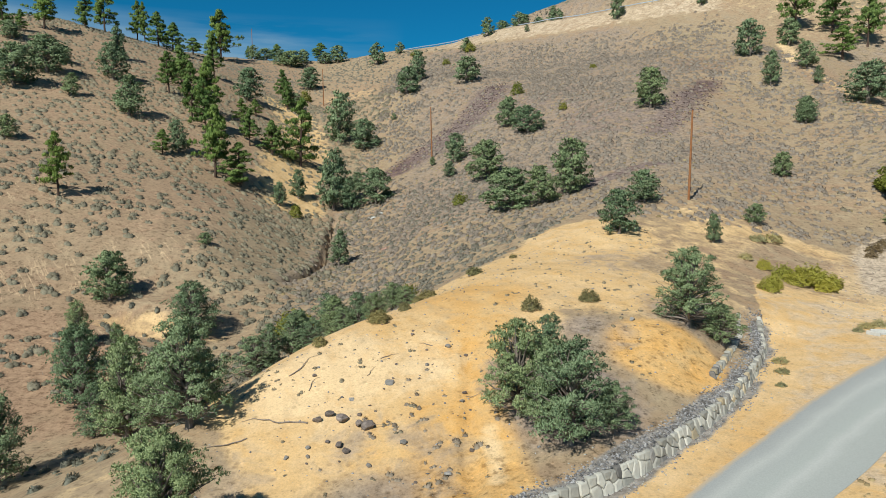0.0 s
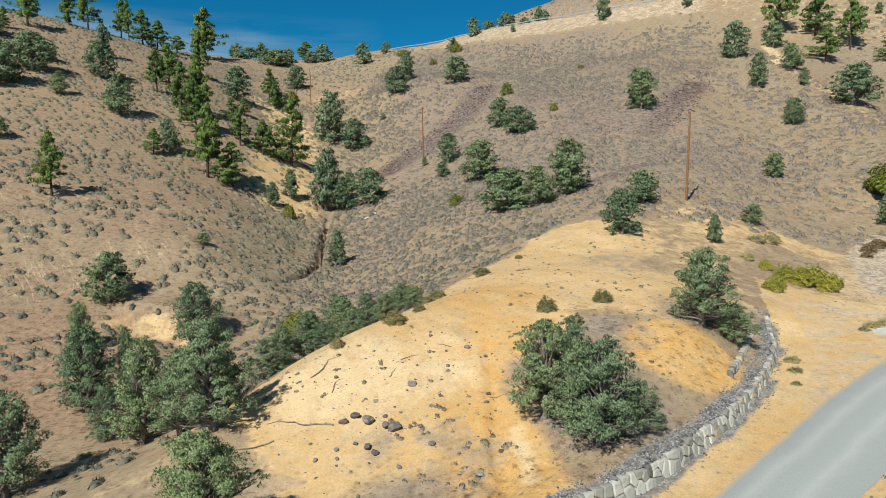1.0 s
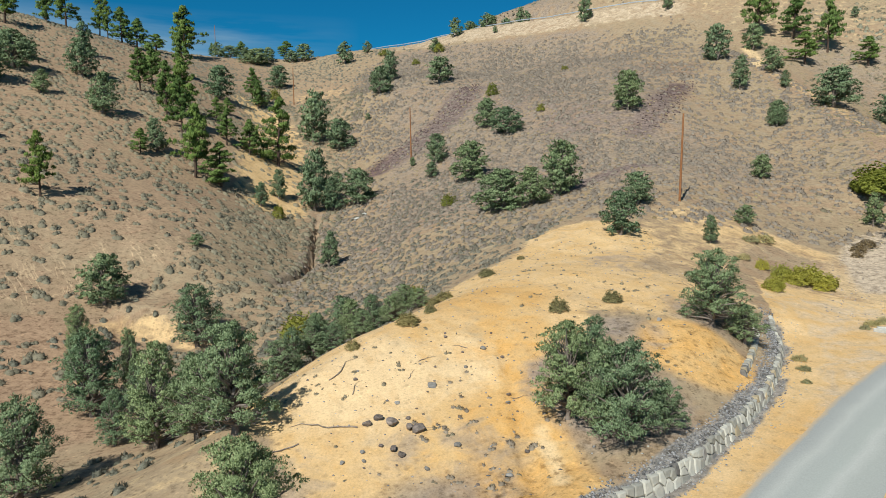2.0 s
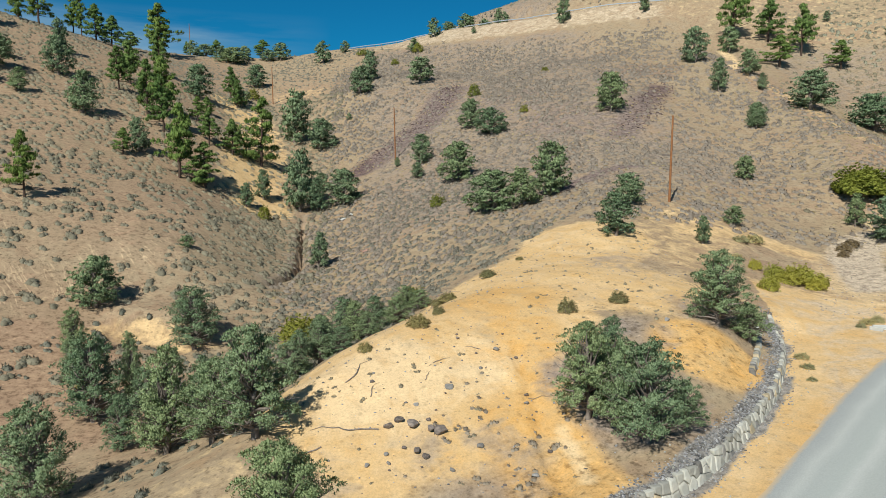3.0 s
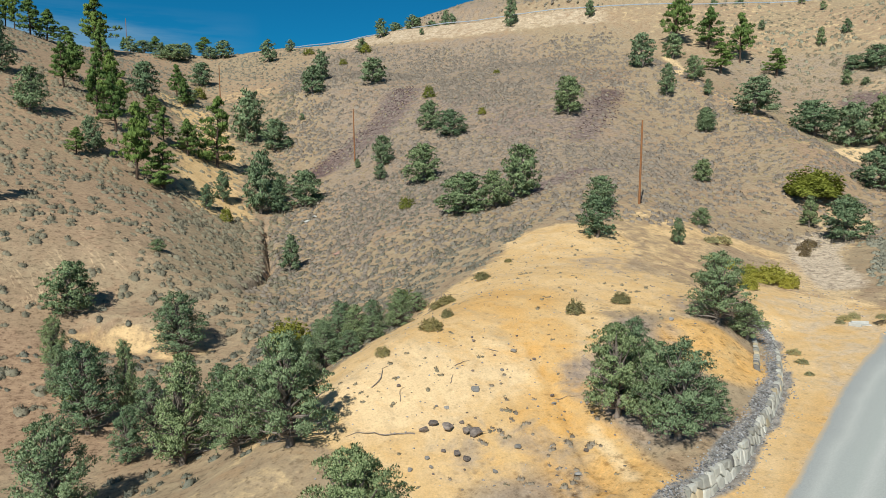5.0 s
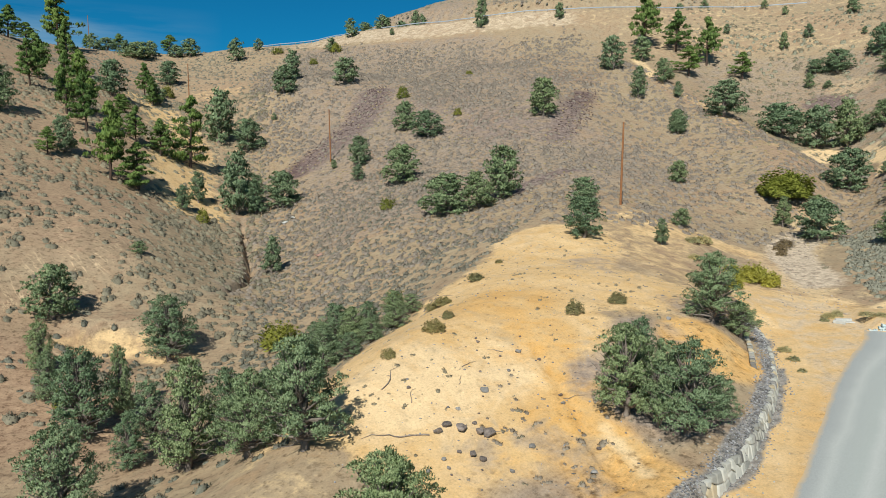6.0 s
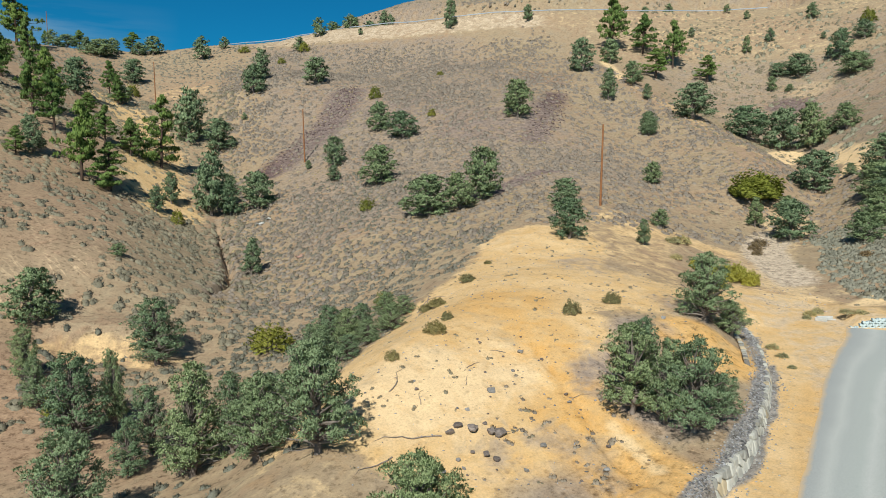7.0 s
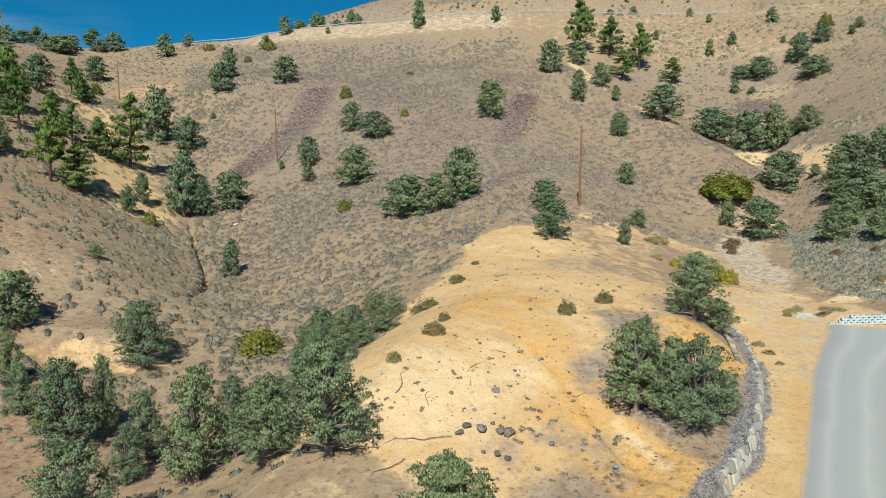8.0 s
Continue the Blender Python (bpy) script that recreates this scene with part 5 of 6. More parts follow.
def planter_block():
    """One hollow retaining block: a bevelled front with a slot at its top, open towards the course above."""
    bm = bmesh.new()
    w, d, h = 0.22, 0.15, 0.186
    outline = [(-w, 0), (w, 0), (w, h), (w * 0.42, h), (w * 0.36, h * 0.62), (-w * 0.36, h * 0.62), (-w * 0.42, h), (-w, h)]
    rings = [[bm.verts.new((x, y, z)) for x, z in outline] for y in (-d, d)]
    n = len(outline)
    for k in range(n):
        bm.faces.new((rings[0][k], rings[0][(k + 1) % n], rings[1][(k + 1) % n], rings[1][k]))
    for ring, flip in ((rings[0], True), (rings[1], False)):
        bm.faces.new(ring[::-1] if flip else ring)
    bmesh.ops.recalc_face_normals(bm, faces=bm.faces[:])
    bmesh.ops.bevel(bm, geom=[e for e in bm.edges if abs(e.verts[0].co.y - e.verts[1].co.y) < 1e-4 and e.verts[0].co.y < 0], offset=0.012, segments=1, affect="EDGES")
    return bm_mesh("block", bm, BLOCKS)


def block_wall():
    """Retaining wall of pale concrete blocks, four courses in stretcher bond, stepped down at its end."""
    wall = tagged(new("block_wall"), "low retaining wall of pale bluish concrete blocks at the road end", "block wall")
    a, b = (Vector((*p, 0)) for p in BLOCK_LINE)
    way = (b - a).normalized()
    turn = math.degrees(math.atan2(way.y, way.x))
    block = planter_block()
    n = int((b - a).length / 0.455)
    for row in range(4):
        for k in range(row, n):
            p = a + way * ((k + 0.5 * (row % 2)) * 0.455) + Vector((-way.y, way.x, 0)) * row * 0.022
            z = float(road_z(p.x, p.y)) - 0.08 + row * 0.19
            hung("block", block, wall).matrix_basis = pose(p.x, p.y, z, 0, 0, turn)
    return wall


block_wall()


def culvert():
    """A concrete culvert mouth half buried in the verge."""
    x, y = 29.5, 48.3
    ob = tagged(new("culvert"), "pale concrete culvert headwall half buried in the verge", "culvert")
    hung("headwall", box_mesh("headwall", (1.3, 0.22, 0.34), CONCRETE, 0.03), ob).matrix_basis = pose(0, 0, -0.1, 0, 0, -14)
    hung("wing_wall", box_mesh("wing_wall", (0.18, 0.9, 0.28), CONCRETE, 0.03), ob).matrix_basis = pose(-0.72, -0.38, -0.1, 0, 0, 30)
    hung("apron", box_mesh("apron", (0.9, 0.5, 0.08), CONCRETE, 0.02), ob).matrix_basis = pose(0.1, -0.38, -0.02, 0, 0, -14)
    ob.matrix_basis = pose(x, y, ground_at(x, y))


culvert()


# ---- rocks, branches ----
BOULDERS = stone_shapes("boulder", BASALT, 5, 0.85, 22, 41)


def boulder(x, y, size, seed, label="dark basalt boulder lying on ochre clay", squash=0.75, shapes=BOULDERS, group="boulders on the spur"):
    rng = random.Random(seed)
    ob = tagged(new("boulder", rng.choice(shapes)), label, "boulder", group)
    ob.matrix_basis = pose(x, y, ground_at(x, y) + size * 0.22, rng.uniform(-15, 15), rng.uniform(-15, 15), rng.uniform(0, 360)) @ Matrix.Diagonal((size, size * rng.uniform(0.8, 1.15), size * squash, 1))
    return ob


for k, (x, y, s) in enumerate([(-6.35, 35.7, 0.62), (-5.75, 36.1, 0.66), (-5.1, 35.75, 0.86), (-4.2, 35.4, 0.72), (-3.75, 35.25, 0.86), (-5.0, 33.9, 0.62), (-4.6, 33.5, 0.5)]):
    boulder(x, y, s * 0.88, k + 3, squash=0.62)
SMALL = stone_shapes("small_rock", FIELDSTONE, 4, 0.9, 14, 61)
for k, (x, y, s) in enumerate([(-2.9, 38.8, 0.62), (11.6, 44.1, 0.48), (0.3, 42.4, 0.5), (-1.9, 34.0, 0.42), (0.2, 31.4, 0.45), (-3.4, 32.6, 0.4), (-0.9, 40.6, 0.3), (1.0, 36.9, 0.34), (-4.8, 37.4, 0.36), (-7.4, 33.2, 0.34)]):
    pale = k == 1
    ob = tagged(new("rock", SMALL[k % 4]), "pale grey rock resting on the clay" if pale else "small grey rock half sunk in the clay", "rock", "rocks on the spur")
    ob.matrix_basis = pose(x, y, ground_at(x, y) + s * 0.12, 0, 0, k * 47) @ Matrix.Diagonal((s, s * 1.1, s * 0.6, 1))

_rng = random.Random(19)
for k in range(46):
    x, y = _rng.uniform(-8.5, 6.0), _rng.uniform(28.5, 45.0)
    if x > 2.5 and y < 37:
        continue
    s = _rng.choice((0.10, 0.13, 0.16, 0.2, 0.3))
    dark = _rng.random() < 0.6
    ob = tagged(new("rock", (BOULDERS if dark else SMALL)[k % 4]), "small dark stone on the ochre clay" if dark else "small grey rock half sunk in the clay", "rock", "rocks on the spur")
    ob.matrix_basis = pose(x, y, ground_at(x, y) + s * 0.15, 0, 0, k * 61) @ Matrix.Diagonal((s, s * 1.15, s * 0.7, 1))


def branch(x, y, length, turn, seed, thick=0.07, rise=0.05):
    """A dead, bleached branch or root lying on the ground, following it."""
    rng = random.Random(seed)
    thick = thick * 0.48
    a = radians(turn)
    pts, p = [], Vector((x, y, 0))
    n = max(5, int(length / 0.3))
    for k in range(n + 1):
        pts.append((p.x, p.y, ground_at(p.x, p.y) + thick * 0.5 + rise * math.sin(3.1 * k / n)))
        a += rng.uniform(-0.85, 0.85)
        a += (radians(turn) - a) * 0.35
        p = p + Vector((math.cos(a), math.sin(a), 0)) * (length / n)
    radii = [thick * (1 - 0.8 * k / n) for k in range(n + 1)]
    pieces = [tube(pts, radii, 6)]
    if length > 1.5:
        for k in (n // 3, n // 2):
            q = Vector(pts[k])
            pieces.append(tube([q, q + Vector((rng.uniform(-0.4, 0.4), rng.uniform(-0.4, 0.4), 0.1))], [thick * 0.5, thick * 0.1], 5))
    v, f = merged(pieces)
    return tagged(new("dead_branch", mesh_of("dead_branch", v, f, DEADWOOD, True)), "bleached dead branch lying on bare clay", "branch", "dead branches")


branch(-6.8, 35.6, 3.6, 185, 3, 0.10)
branch(-9.6, 34.6, 2.2, 235, 4, 0.09)
branch(-8.6, 39.8, 2.6, 30, 5, 0.09)
branch(-7.2, 38.2, 1.4, 60, 6, 0.06)
branch(-3.6, 41.2, 1.2, 50, 7, 0.06)
branch(-4.2, 39.6, 1.0, 70, 8, 0.05)
branch(-0.6, 42.6, 1.0, 170, 9, 0.06)
branch(1.2, 37.4, 1.2, -10, 10, 0.04)
branch(-2.4, 57.5, 2.8, 20, 12, 0.09, 0.5)
branch(-1.4, 58.5, 2.4, 60, 13, 0.08, 0.6)


def scrap(x, y, size, turn, mat, label):
    """A bent sheet of scrap on the slope."""
    bm = bmesh.new()
    bmesh.ops.create_grid(bm, x_segments=6, y_segments=3, size=0.5)
    for v in bm.verts:
        v.co.z = 0.22 * math.sin(5 * v.co.x) + 0.15 * v.co.y * v.co.x
        v.co.y *= 0.55
    bmesh.ops.solidify(bm, geom=bm.faces[:], thickness=0.05)
    ob = tagged(new("scrap_sheet", bm_mesh("scrap_sheet", bm, mat)), label, "scrap")
    ob.matrix_basis = pose(x, y, ground_at(x, y) + 0.15 * size, 12, 20, turn) @ Matrix.Diagonal((size, size, size, 1))
    return ob


scrap(-7.9, 97.5, 1.2, 20, RED_SCRAP, "faded red bent scrap sheet among the sagebrush")
scrap(-11.8, 121.5, 1.2, 25, CONCRETE, "pale bent scrap sheet on the gully bank")
scrap(-10.4, 122.6, 1.0, 70, CONCRETE, "small pale scrap sheet on the gully bank")

# low bushes on the bare spur
for k, (x, y, h, w) in enumerate([(-4.1, 46.1, 0.95, 1.75), (-7.5, 43.8, 0.7, 1.1), (2.6, 59.6, 0.75, 1.7), (-1.1, 55.9, 0.85, 1.9), (9.7, 47.8, 0.95, 1.55), (5.6, 46.1, 1.1, 1.5), (6.3, 64.7, 0.4, 0.9), (-2.6, 48.6, 0.7, 1.0), (-1.9, 56.6, 0.7, 1.3)]):
    stand("O", x, y, h, w, 900 + k, "low bushes on the spur")

for k, (x, y, h, w) in enumerate([(20.2, 42.4, 0.4, 1.0), (20.9, 44.2, 0.45, 1.2), (19.2, 40.4, 0.3, 0.7), (30.4, 50.0, 0.7, 1.2), (29.4, 49.8, 0.5, 1.3), (30.6, 47.2, 0.5, 1.4), (31.6, 46.8, 0.4, 1.2), (28.4, 49.0, 0.4, 0.9)]):
    stand("G", x, y, h, w, 950 + k, "weeds beside the wall")
for k, (x, y, h, w) in enumerate([(44.5, 74.8, 1.0, 2.2), (46.5, 76.4, 1.2, 2.4), (43.0, 72.6, 0.8, 1.6), (49.4, 63.2, 0.8, 1.8), (51.2, 59.8, 0.7, 1.5)]):
    stand("R", x, y, h, w, 980 + k, "dry bushes by the wash")
for k, (x, y, h, w) in enumerate([(43.6, 52.8, 0.8, 1.7), (44.8, 52.2, 0.7, 1.4), (46.6, 53.4, 0.8, 1.8), (31.6, 72.8, 0.9, 2.2), (33.4, 73.6, 1.1, 2.6), (27.8, 66.4, 0.7, 1.6)]):
    stand("G", x, y, h, w, 990 + k, "weeds beside the wall", "pale yellow-green bush on the dry wash bank")
for k, (x, y, h, w) in enumerate([(30.4, 61.4, 1.9, 3.2), (31.9, 62.3, 2.0, 3.0), (33.0, 61.5, 1.5, 2.4), (29.4, 62.4, 1.6, 2.2), (32.0, 60.4, 1.2, 2.0), (26.0, 57.3, 1.6, 1.9), (27.0, 58.6, 1.1, 1.6), (28.6, 64.4, 1.2, 1.6)]):
    stand("B", x, y, h, w, 1010 + k, "rabbitbrush beside the wash")
unused_models()


# ---- what nobody could count: sagebrush, grass, gravel ----
def scatter(rng, count, x0, x1, y0, y1, keep):
    """Places spread evenly and at random, of which keep() leaves a share."""
    x, y = rng.uniform(x0, x1, count), rng.uniform(y0, y1, count)
    sure = rng.uniform(0, 1, count) < keep(x, y)
    return x[sure], y[sure]


def clump_shape(rng, sprigs):
    """A low clump of brush, one metre wide and about 0.4 high: mounds thick with short twigs that point up and out."""
    lumps = 3 if sprigs >= 48 else 2 if sprigs > 24 else 1
    at = np.c_[rng.uniform(-0.22, 0.22, (lumps, 2)), rng.uniform(-0.06, 0.02, lumps)] * (lumps > 1)
    size = rng.uniform(0.25, 0.36, lumps) if lumps > 1 else rng.uniform(0.38, 0.47, 1)
    own = rng.integers(0, lumps, sprigs)
    v = rng.normal(0, 1, (sprigs, 3))
    v /= np.linalg.norm(v, axis=1)[:, None]
    v[:, 2] = np.abs(v[:, 2])
    base = at[own] + v * (size[own] * rng.uniform(0.70, 1.0, sprigs))[:, None] * np.array([1, 1, 0.80])
    way = v + np.array([0, 0, 0.45]) + rng.normal(0, 0.35, (sprigs, 3))
    way /= np.linalg.norm(way, axis=1)[:, None]
    across = np.cross(way, np.array([0, 0, 1.0]) + rng.normal(0, 0.5, (sprigs, 3)))
    across /= np.linalg.norm(across, axis=1)[:, None] + 1e-9
    long = (size[own] * rng.uniform(0.20, 0.44, sprigs))[:, None]
    broad = 0.36 * long
    verts = np.stack([base - across * broad, base + across * broad, base + way * long], 1).reshape(-1, 3)
    out = np.repeat(v, 3, 0) + np.array([0, 0, 0.2 if lumps > 1 else 0.4])
    # the woody heart of each mound
    n = 6 if lumps > 1 else 5
    dome = np.array([(r * math.cos(2 * math.pi * (k + 0.5 * i) / n), r * math.sin(2 * math.pi * (k + 0.5 * i) / n), z) for i, (r, z) in enumerate(((0.96, -0.14), (0.66, 0.46))) for k in range(n)] + [(0, 0, 0.70)])
    faces = [f for k in range(n) for f in ((k, (k + 1) % n, n + k), ((k + 1) % n, n + (k + 1) % n, n + k), (n + k, n + (k + 1) % n, 2 * n))]
    m = len(dome)
    core = (at[:, None] + dome[None] * size[:, None, None] * rng.uniform(0.76, 1.14, (lumps, m, 1))).reshape(-1, 3)
    tris = np.concatenate([np.arange(3 * sprigs).reshape(-1, 3), (np.array(faces)[None] + m * np.arange(lumps)[:, None, None]).reshape(-1, 3) + 3 * sprigs])
    verts, out = np.concatenate([verts, core]), np.concatenate([out, np.tile(dome + np.array([0, 0, 0.2 if lumps > 1 else 0.4]), (lumps, 1))])
    verts[:, 2] = np.maximum(verts[:, 2], -0.05)
    tris, soft = rounded_off(verts, tris, out, 0.12)
    return verts, tris, soft


def clumps(name, x, y, size, mat, label, category, seed, sprigs=14):
    """Many clumps in one mesh, on the ground."""
    rng = np.random.default_rng(seed)
    shapes = [clump_shape(rng, sprigs) for _ in range(12)]
    z = ground(x, y)
    dip = np.clip(np.stack([ground(x + 0.5, y) - ground(x - 0.5, y), ground(x, y + 0.5) - ground(x, y - 0.5)], 1), -0.65, 0.65)
    verts, tris, softs, base = [], [], [], 0
    pick, turn = rng.integers(0, 12, len(x)), rng.uniform(0, 6.28, len(x))
    tall = rng.uniform(1.0, 1.5, len(x)) if sprigs > 24 else rng.uniform(0.7, 1.15, len(x))
    for k in range(len(x)):
        v, f, g = shapes[pick[k]]
        c, s = math.cos(turn[k]), math.sin(turn[k])
        q = np.stack([v[:, 0] * c - v[:, 1] * s, v[:, 0] * s + v[:, 1] * c, v[:, 2] * tall[k]], 1) * size[k]
        q[:, 2] += 0.85 * (q[:, :2] @ dip[k])
        verts.append(q + np.array([x[k], y[k], z[k] - 0.03]))
        softs.append(np.stack([g[:, 0] * c - g[:, 1] * s, g[:, 0] * s + g[:, 1] * c, g[:, 2]], 1))
        tris.append(f + base)
        base += len(v)
    me = mesh_of(name, np.concatenate(verts), np.concatenate(tris), mat, True, np.concatenate(softs))
    return tagged(new(name, me), label, category, kind="stuff")


def clear_of(x, y):
    """One where the ground is free of road, walls, highway and the wash."""
    d, side, run = off_line(x, y, WALL_FOOT)
    free = np.where((side > 0) & (d < 11) & (y < 54), 0.0, 1.0) * np.where((d < 3.2) & (y < 52), 0.0, 1.0)
    free = free * (off_line(x, y, HIGH_LINE)[0] > 6) * (off_line(x, y, GULLY_CUT)[0] > 0.45)
    return free


def scree_bare(x, y):
    """One on the bare scree."""
    d = np.minimum(off_line(x, y, SCREE_LINES[0])[0], off_line(x, y, SCREE_LINES[1])[0])
    return 1 - smooth(d + 2.5 * fbm(x, y, 7, 3, 131), 3.0, 8.0)


def spur_bare(x, y):
    return 1 - smooth(off_line(x, y, [(-12, 33), (-8, 38), (-2, 38), (1, 45), (3, 56), (9, 61), (14, 69)])[0], 6.0, 9.5)


def cut_bare(x, y):
    d, side, run = off_line(x, y, BENCH)
    bare = np.where(side > 0, 1 - smooth(d, 13, 19), 1 - smooth(d, 10, 22))
    wide = smooth(x, 84, 100) * (1 - smooth(d, 34, 48))
    return np.maximum(bare * smooth(x, -60, 0) * (1 - 0.45 * smooth(x, 70, 100)), wide * 0.2)


RNG = np.random.default_rng(77)
# the big grey slope
x, y = scatter(RNG, 22000, -19, 82, 76, 262, lambda x, y: clear_of(x, y) * (1 - spur_bare(x, y)) * (1 - 0.75 * scree_bare(x, y)) * (1 - cut_bare(x, y)) * smooth(x, -20, -15) * (1 - 0.25 * smooth(x - 0.1 * y, 30, 46)) * (0.25 + 0.65 * smooth(fbm(x, y, 14, 3, 51), -0.35, 0.25)))
SIZES = RNG.uniform(0.75, 1.35, len(x)) * (0.9 + 0.3 * smooth(y, 80, 200))
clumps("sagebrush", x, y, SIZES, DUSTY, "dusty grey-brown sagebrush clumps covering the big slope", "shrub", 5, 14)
x, y = scatter(RNG, 9000, -19, 90, 76, 262, lambda x, y: clear_of(x, y) * (1 - spur_bare(x, y)) * (1 - cut_bare(x, y)) * (0.2 + 0.5 * smooth(fbm(x, y, 10, 3, 58), -0.3, 0.35)))
clumps("dry_grass", x, y, RNG.uniform(0.35, 0.7, len(x)), STRAW, "straw-coloured dry grass tufts between the shrubs", "grass", 6, 2)
# the left hillside, with bushes further apart
x, y = scatter(RNG, 20000, -120, -14, 55, 215, lambda x, y: clear_of(x, y) * smooth(off_line(x, y, SCARP)[0], 2.0, 3.2) * (0.13 + 0.24 * smooth(fbm(x, y, 18, 3, 61), -0.2, 0.4) + 0.14 * smooth(x + 0.16 * y, -24, -8) + 0.25 * smooth(y, 95, 110) * smooth(fbm(x, y, 15, 3, 66), -0.1, 0.3)) * smooth(-x + 0.12 * (y - 80), 13, 19))
SIZES = RNG.uniform(0.8, 1.65, len(x))
NEAR = (y < 112) & (x > -75)
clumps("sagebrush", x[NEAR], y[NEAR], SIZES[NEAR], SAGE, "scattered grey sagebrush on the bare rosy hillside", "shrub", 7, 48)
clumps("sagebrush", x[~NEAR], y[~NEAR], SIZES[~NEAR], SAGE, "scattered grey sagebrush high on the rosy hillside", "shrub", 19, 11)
x, y = scatter(RNG, 1400, -30, -12, 78, 135, lambda x, y: clear_of(x, y) * 0.6 * smooth(fbm(x, y, 9, 2, 65), -0.3, 0.3))
clumps("sagebrush", x, y, RNG.uniform(0.5, 1.1, len(x)), SAGE, "dense grey sagebrush beside the dry wash", "shrub", 8, 34)
x, y = scatter(RNG, 2600, -18, 12, 74, 132, lambda x, y: clear_of(x, y) * (1 - spur_bare(x, y)) * smooth(x, -17, -14) * (1 - smooth(x - 0.25 * (y - 80), 2, 12)) * 0.6)
clumps("sagebrush", x, y, RNG.uniform(0.5, 1.05, len(x)), SAGE, "thick grey sagebrush on the bank above the wash", "shrub", 13, 32)
x, y = scatter(RNG, 1900, -17, 16, 48, 80, lambda x, y: clear_of(x, y) * (lambda d, side, run: (side < 0) * smooth(d, 4.2, 6.0))(*off_line(x, y, LAND["spur_crest"])) * 0.75)
clumps("sagebrush", x, y, RNG.uniform(0.5, 1.1, len(x)), SAGE, "grey sagebrush on the slope behind the ochre crest", "shrub", 23, 34)
# the right-hand draw and its far side
x, y = scatter(RNG, 15000, 34, 190, 40, 235, lambda x, y: clear_of(x, y) * (1 - cut_bare(x, y)) * smooth(x - 0.42 * y, 8, 30) * (0.18 + 0.6 * smooth(fbm(x, y, 12, 3, 71), -0.25, 0.35)))
clumps("sagebrush", x, y, RNG.uniform(0.5, 1.2, len(x)) * (1 + 0.35 * smooth(x, 80, 110)), SAGE, "grey-green brush filling the side draw", "shrub", 9, 14)
x, y = scatter(RNG, 5600, 38, 72, 46, 84, lambda x, y: (1 - smooth(off_line(x, y, [(44, 53), (49, 60), (58, 70)])[0], 4.5, 9)) * (off_line(x, y, [(31, 52), (38, 66), (46, 74)])[0] > 5.5) * 0.9)
clumps("sagebrush", x, y, RNG.uniform(0.7, 1.3, len(x)), SILVER, "thick grey brush on the bank behind the block wall", "shrub", 14, 30)
# the shoulder below the ridge, and the hill above the highway
x, y = scatter(RNG, 9000, -115, 12, 200, 335, lambda x, y: clear_of(x, y) * (1 - cut_bare(x, y)) * smooth(-x + 0.5 * (y - 215), 15, 30) * (0.3 + 0.5 * smooth(fbm(x, y, 15, 3, 111), -0.3, 0.3)))
clumps("sagebrush", x, y, RNG.uniform(0.7, 1.4, len(x)), SAGE, "grey sagebrush on the shoulder below the ridge", "shrub", 16, 8)
x, y = scatter(RNG, 5000, 25, 200, 225, 330, lambda x, y: clear_of(x, y) * (off_line(x, y, HIGH_LINE)[1] < 0) * (0.15 + 0.5 * smooth(fbm(x, y, 14, 3, 112), -0.2, 0.3)))
clumps("sagebrush", x, y, RNG.uniform(0.6, 1.4, len(x)), SAGE, "sparse grey sagebrush above the highway", "shrub", 17, 6)
x, y = scatter(RNG, 6000, 84, 185, 98, 216, lambda x, y: clear_of(x, y) * (1 - cut_bare(x, y)) * smooth(x - 0.25 * y, 58, 70) * (0.05 + 0.4 * smooth(fbm(x, y, 16, 3, 113), 0.0, 0.35)))
clumps("scrub", x, y, RNG.uniform(0.9, 2.3, len(x)), SILVER, "grey-green scrub scattered over the far side of the draw", "shrub", 18, 40)
# foot of the spur and the near hollow
x, y = scatter(RNG, 2000, -46, -4, 18, 72, lambda x, y: 0.5 * smooth(fbm(x, y, 8, 2, 75), -0.1, 0.4) * (1 - 0.9 * spur_bare(x, y)))
clumps("sagebrush", x, y, RNG.uniform(0.45, 1.1, len(x)), SAGE, "sparse grey brush in the shady hollow", "shrub", 10, 90)
x, y = scatter(RNG, 2600, -14, 20, 27, 74, lambda x, y: clear_of(x, y) * (0.07 + 0.3 * smooth(fbm(x, y, 6, 3, 79), -0.05, 0.4)))
clumps("tuft", x, y, RNG.uniform(0.15, 0.55, len(x)) ** 1.2 * 1.1, SAGE, "tiny dark tufts dotted over the ochre spur", "grass", 11, 40)
x, y = scatter(RNG, 1100, -7, 9, 28, 46, lambda x, y: np.clip(0.8 * spot(x, y, 2.6, 37.8, 2.6) + 0.8 * spot(x, y, -1.6, 35.2, 2.2) + 0.7 * spot(x, y, -0.8, 40.2, 1.4) + 0.8 * spot(x, y, -1.5, 31.5, 3.2) + 0.6 * spot(x, y, -10.5, 33, 3.5), 0, 1) * smooth(fbm(x, y, 2.0, 2, 83), -0.1, 0.3))
clumps("tuft", x, y, RNG.uniform(0.2, 0.6, len(x)), TWIGS, "withered grey-brown tufts on the clay beside the tree", "grass", 15, 40)
x, y = scatter(RNG, 5000, 8, 48, 14, 42, lambda x, y: (lambda d, s, r: (s > 0) * (d > 4.9 + 3.0 * smooth(r, 0.75, 1.0)) * (0.35 + 0.5 * smooth(fbm(x, y, 3, 2, 88), -0.2, 0.3)))(*off_line(x, y, ROAD_EDGE)))
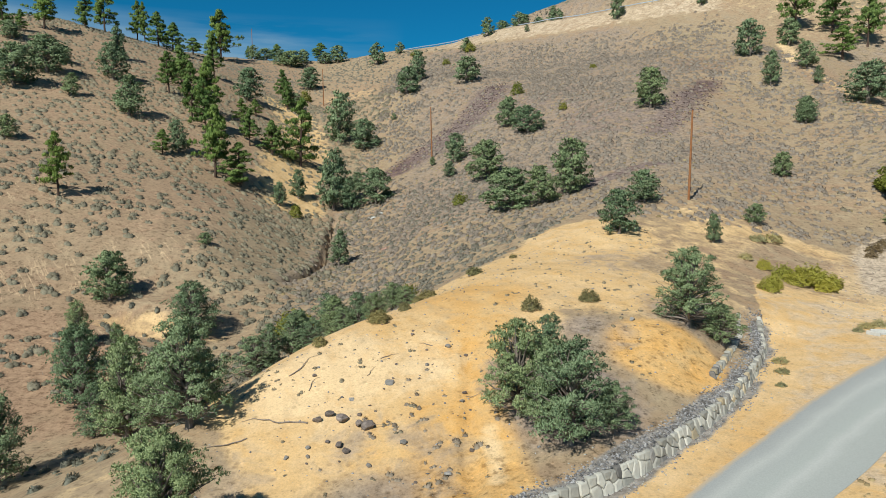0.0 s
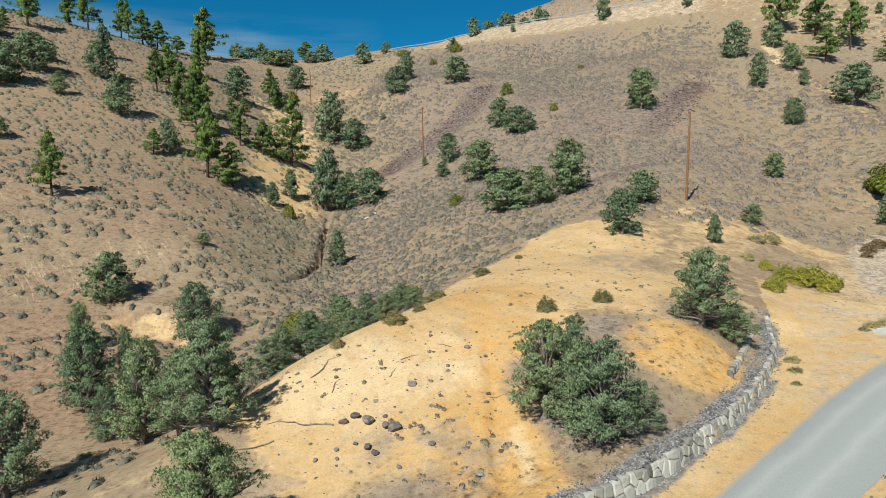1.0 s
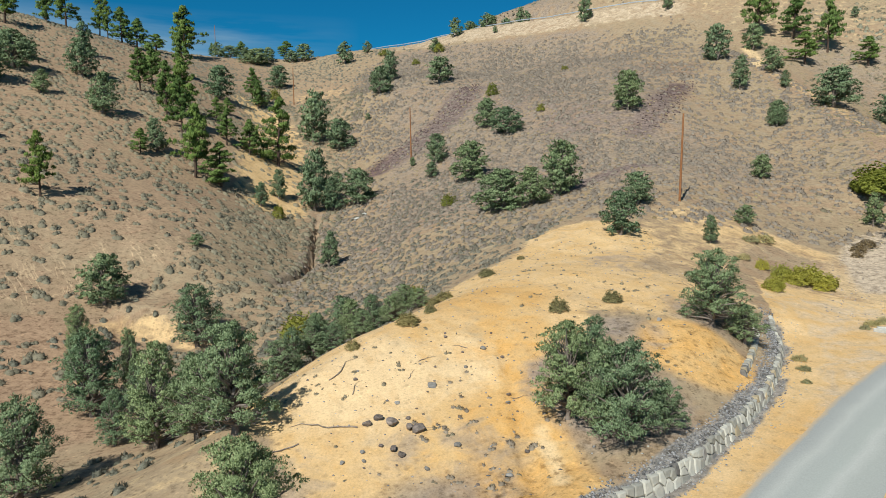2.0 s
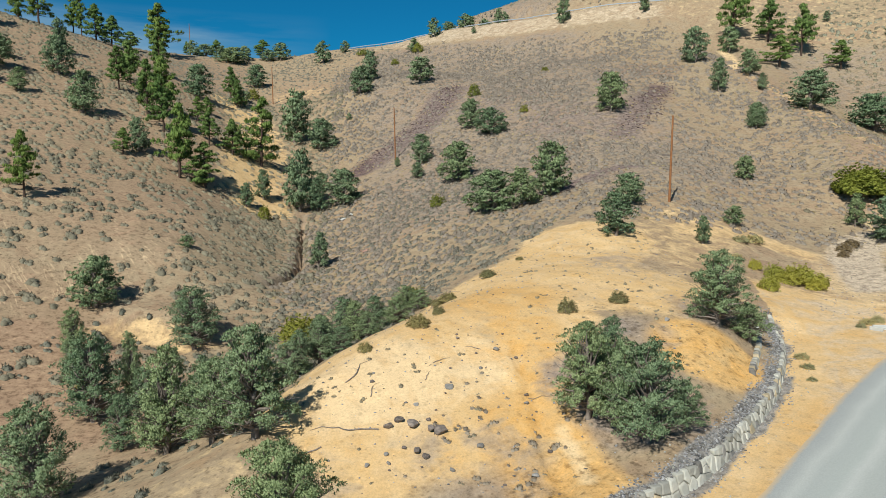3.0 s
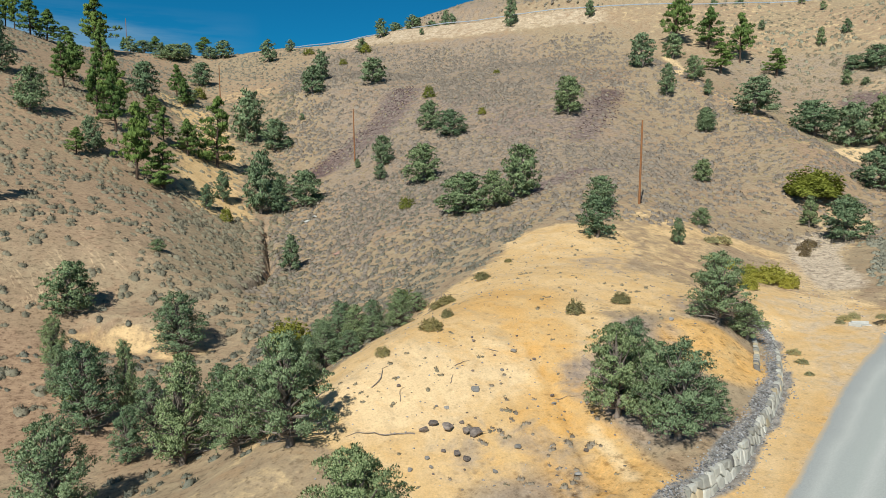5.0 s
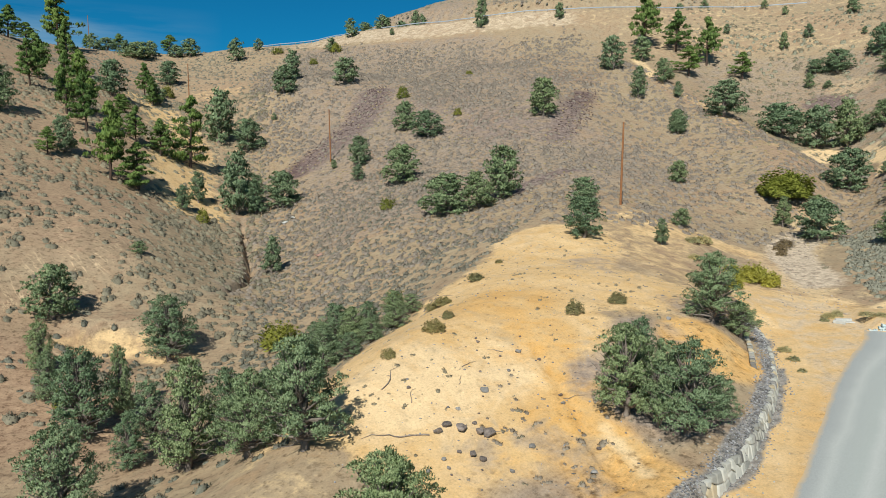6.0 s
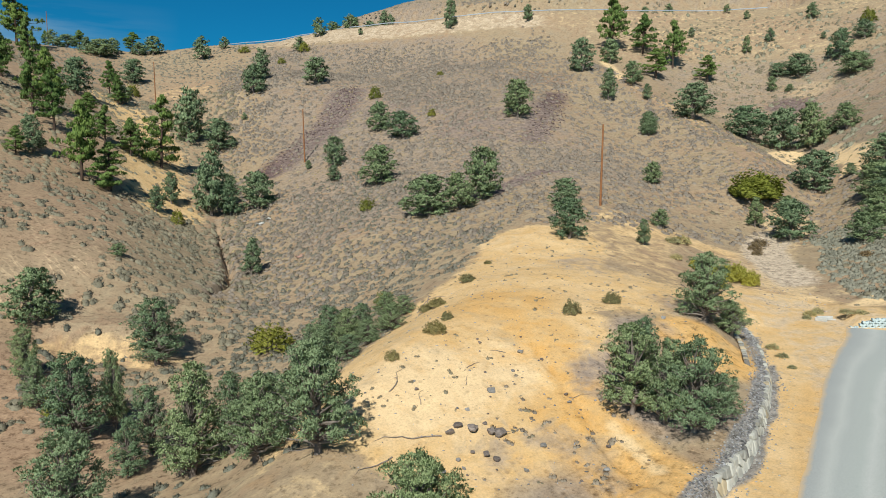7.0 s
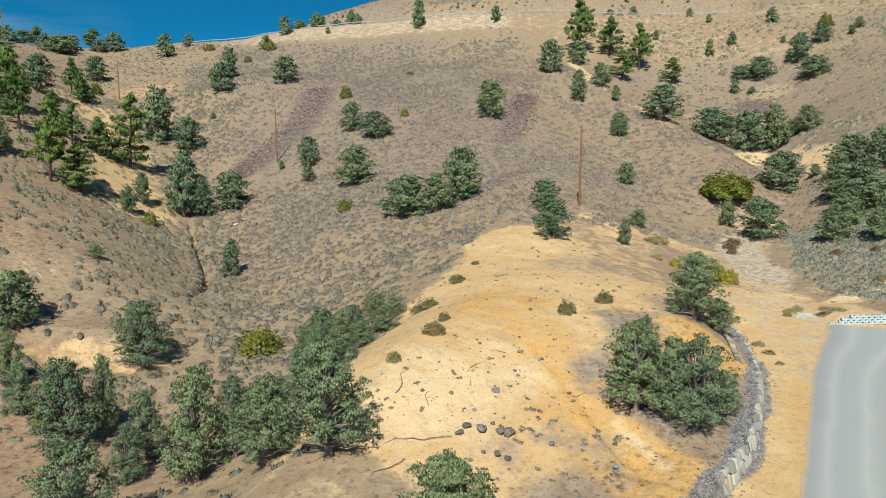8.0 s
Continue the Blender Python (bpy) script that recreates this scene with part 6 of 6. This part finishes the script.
clumps("dry_grass", x, y, RNG.uniform(0.2, 0.55, len(x)), STRAW, "dry straw grass on the road verge", "grass", 12, 12)


def gravel(name, x, y, size, mat, label, seed):
    """Loose stones of a few centimetres in one mesh."""
    rng = np.random.default_rng(seed)
    oct_v = np.array([(1, 0, 0), (-1, 0, 0), (0, 1, 0), (0, -1, 0), (0, 0, 1), (0, 0, -1)], float)
    oct_f = np.array([(0, 2, 4), (2, 1, 4), (1, 3, 4), (3, 0, 4), (2, 0, 5), (1, 2, 5), (3, 1, 5), (0, 3, 5)])
    n = len(x)
    v = oct_v[None] * rng.uniform(0.55, 1.2, (n, 6, 1)) * (size[:, None, None] * rng.uniform(0.6, 1.2, (n, 1, 3)) * np.array([1, 1, 0.7]))
    turn = rng.uniform(0, 6.28, n)
    c, s = np.cos(turn)[:, None], np.sin(turn)[:, None]
    v = np.stack([v[..., 0] * c - v[..., 1] * s, v[..., 0] * s + v[..., 1] * c, v[..., 2]], -1)
    v += np.stack([x, y, ground(x, y) + size * 0.15], 1)[:, None]
    f = (oct_f[None] + 6 * np.arange(n)[:, None, None]).reshape(-1, 3)
    return tagged(new(name, mesh_of(name, v.reshape(-1, 3), f, mat)), label, "gravel", kind="stuff")


x, y = scatter(RNG, 60000, -1, 24, 24, 53, lambda x, y: (lambda d, s, r: np.where(s < 0, 1 - smooth(d, 0.6, 1.4), 0.3 * (1 - smooth(d, 0.2, 0.9))) * smooth(r, 0.03, 0.1))(*off_line(x, y, WALL_FOOT)))
gravel("gravel", x, y, RNG.uniform(0.03, 0.11, len(x)), PEBBLES, "loose dark grey gravel on the bank above the wall", 3)
x, y = scatter(RNG, 5200, -1, 25, 24, 53, lambda x, y: (lambda d, s, r: (1 - smooth(d, 0.5, 2.2)) * smooth(r, 0.03, 0.1) * 0.5)(*off_line(x, y, WALL_FOOT)))
gravel("gravel", x, y, RNG.uniform(0.03, 0.10, len(x)), WALLSTONE, "pale broken stones scattered along the rock wall", 7)
x, y = scatter(RNG, 5200, -12, 20, 26, 72, lambda x, y: clear_of(x, y) * 0.7)
gravel("pebbles", x, y, 0.02 + 0.10 * RNG.uniform(0, 1, len(x)) ** 4, PEBBLES, "scattered pebbles on ochre clay", 4)
x, y = scatter(RNG, 16000, -12, 70, 126, 205, lambda x, y: np.clip(np.maximum(1 - smooth(off_line(x, y, [(-9, 150), (-1, 160), (8, 172), (14, 190)])[0], 1.5, 4.5), 0.7 * (1 - smooth(off_line(x, y, [(40, 128), (47, 140), (58, 158)])[0], 1.5, 4))), 0, 1))
gravel("scree", x, y, RNG.uniform(0.08, 0.3, len(x)), simple("purple_scree_stone", [(0.3, (0.075, 0.05, 0.05)), (0.7, (0.18, 0.125, 0.12))], 3.0, vary=0.4, islands=True), "dark purplish scree stones on the slope", 5)
x, y = scatter(RNG, 2600, 28, 62, 50, 92, lambda x, y: 1 - smooth(off_line(x, y, LAND["right_draw"][:4])[0], 1.5, 4.0))
gravel("wash_stones", x, y, RNG.uniform(0.04, 0.16, len(x)), simple("wash_stone", [(0.3, (0.30, 0.25, 0.2)), (0.7, (0.5, 0.43, 0.35))], 3.0, vary=0.3, islands=True), "pale stones in the dry wash", 6)
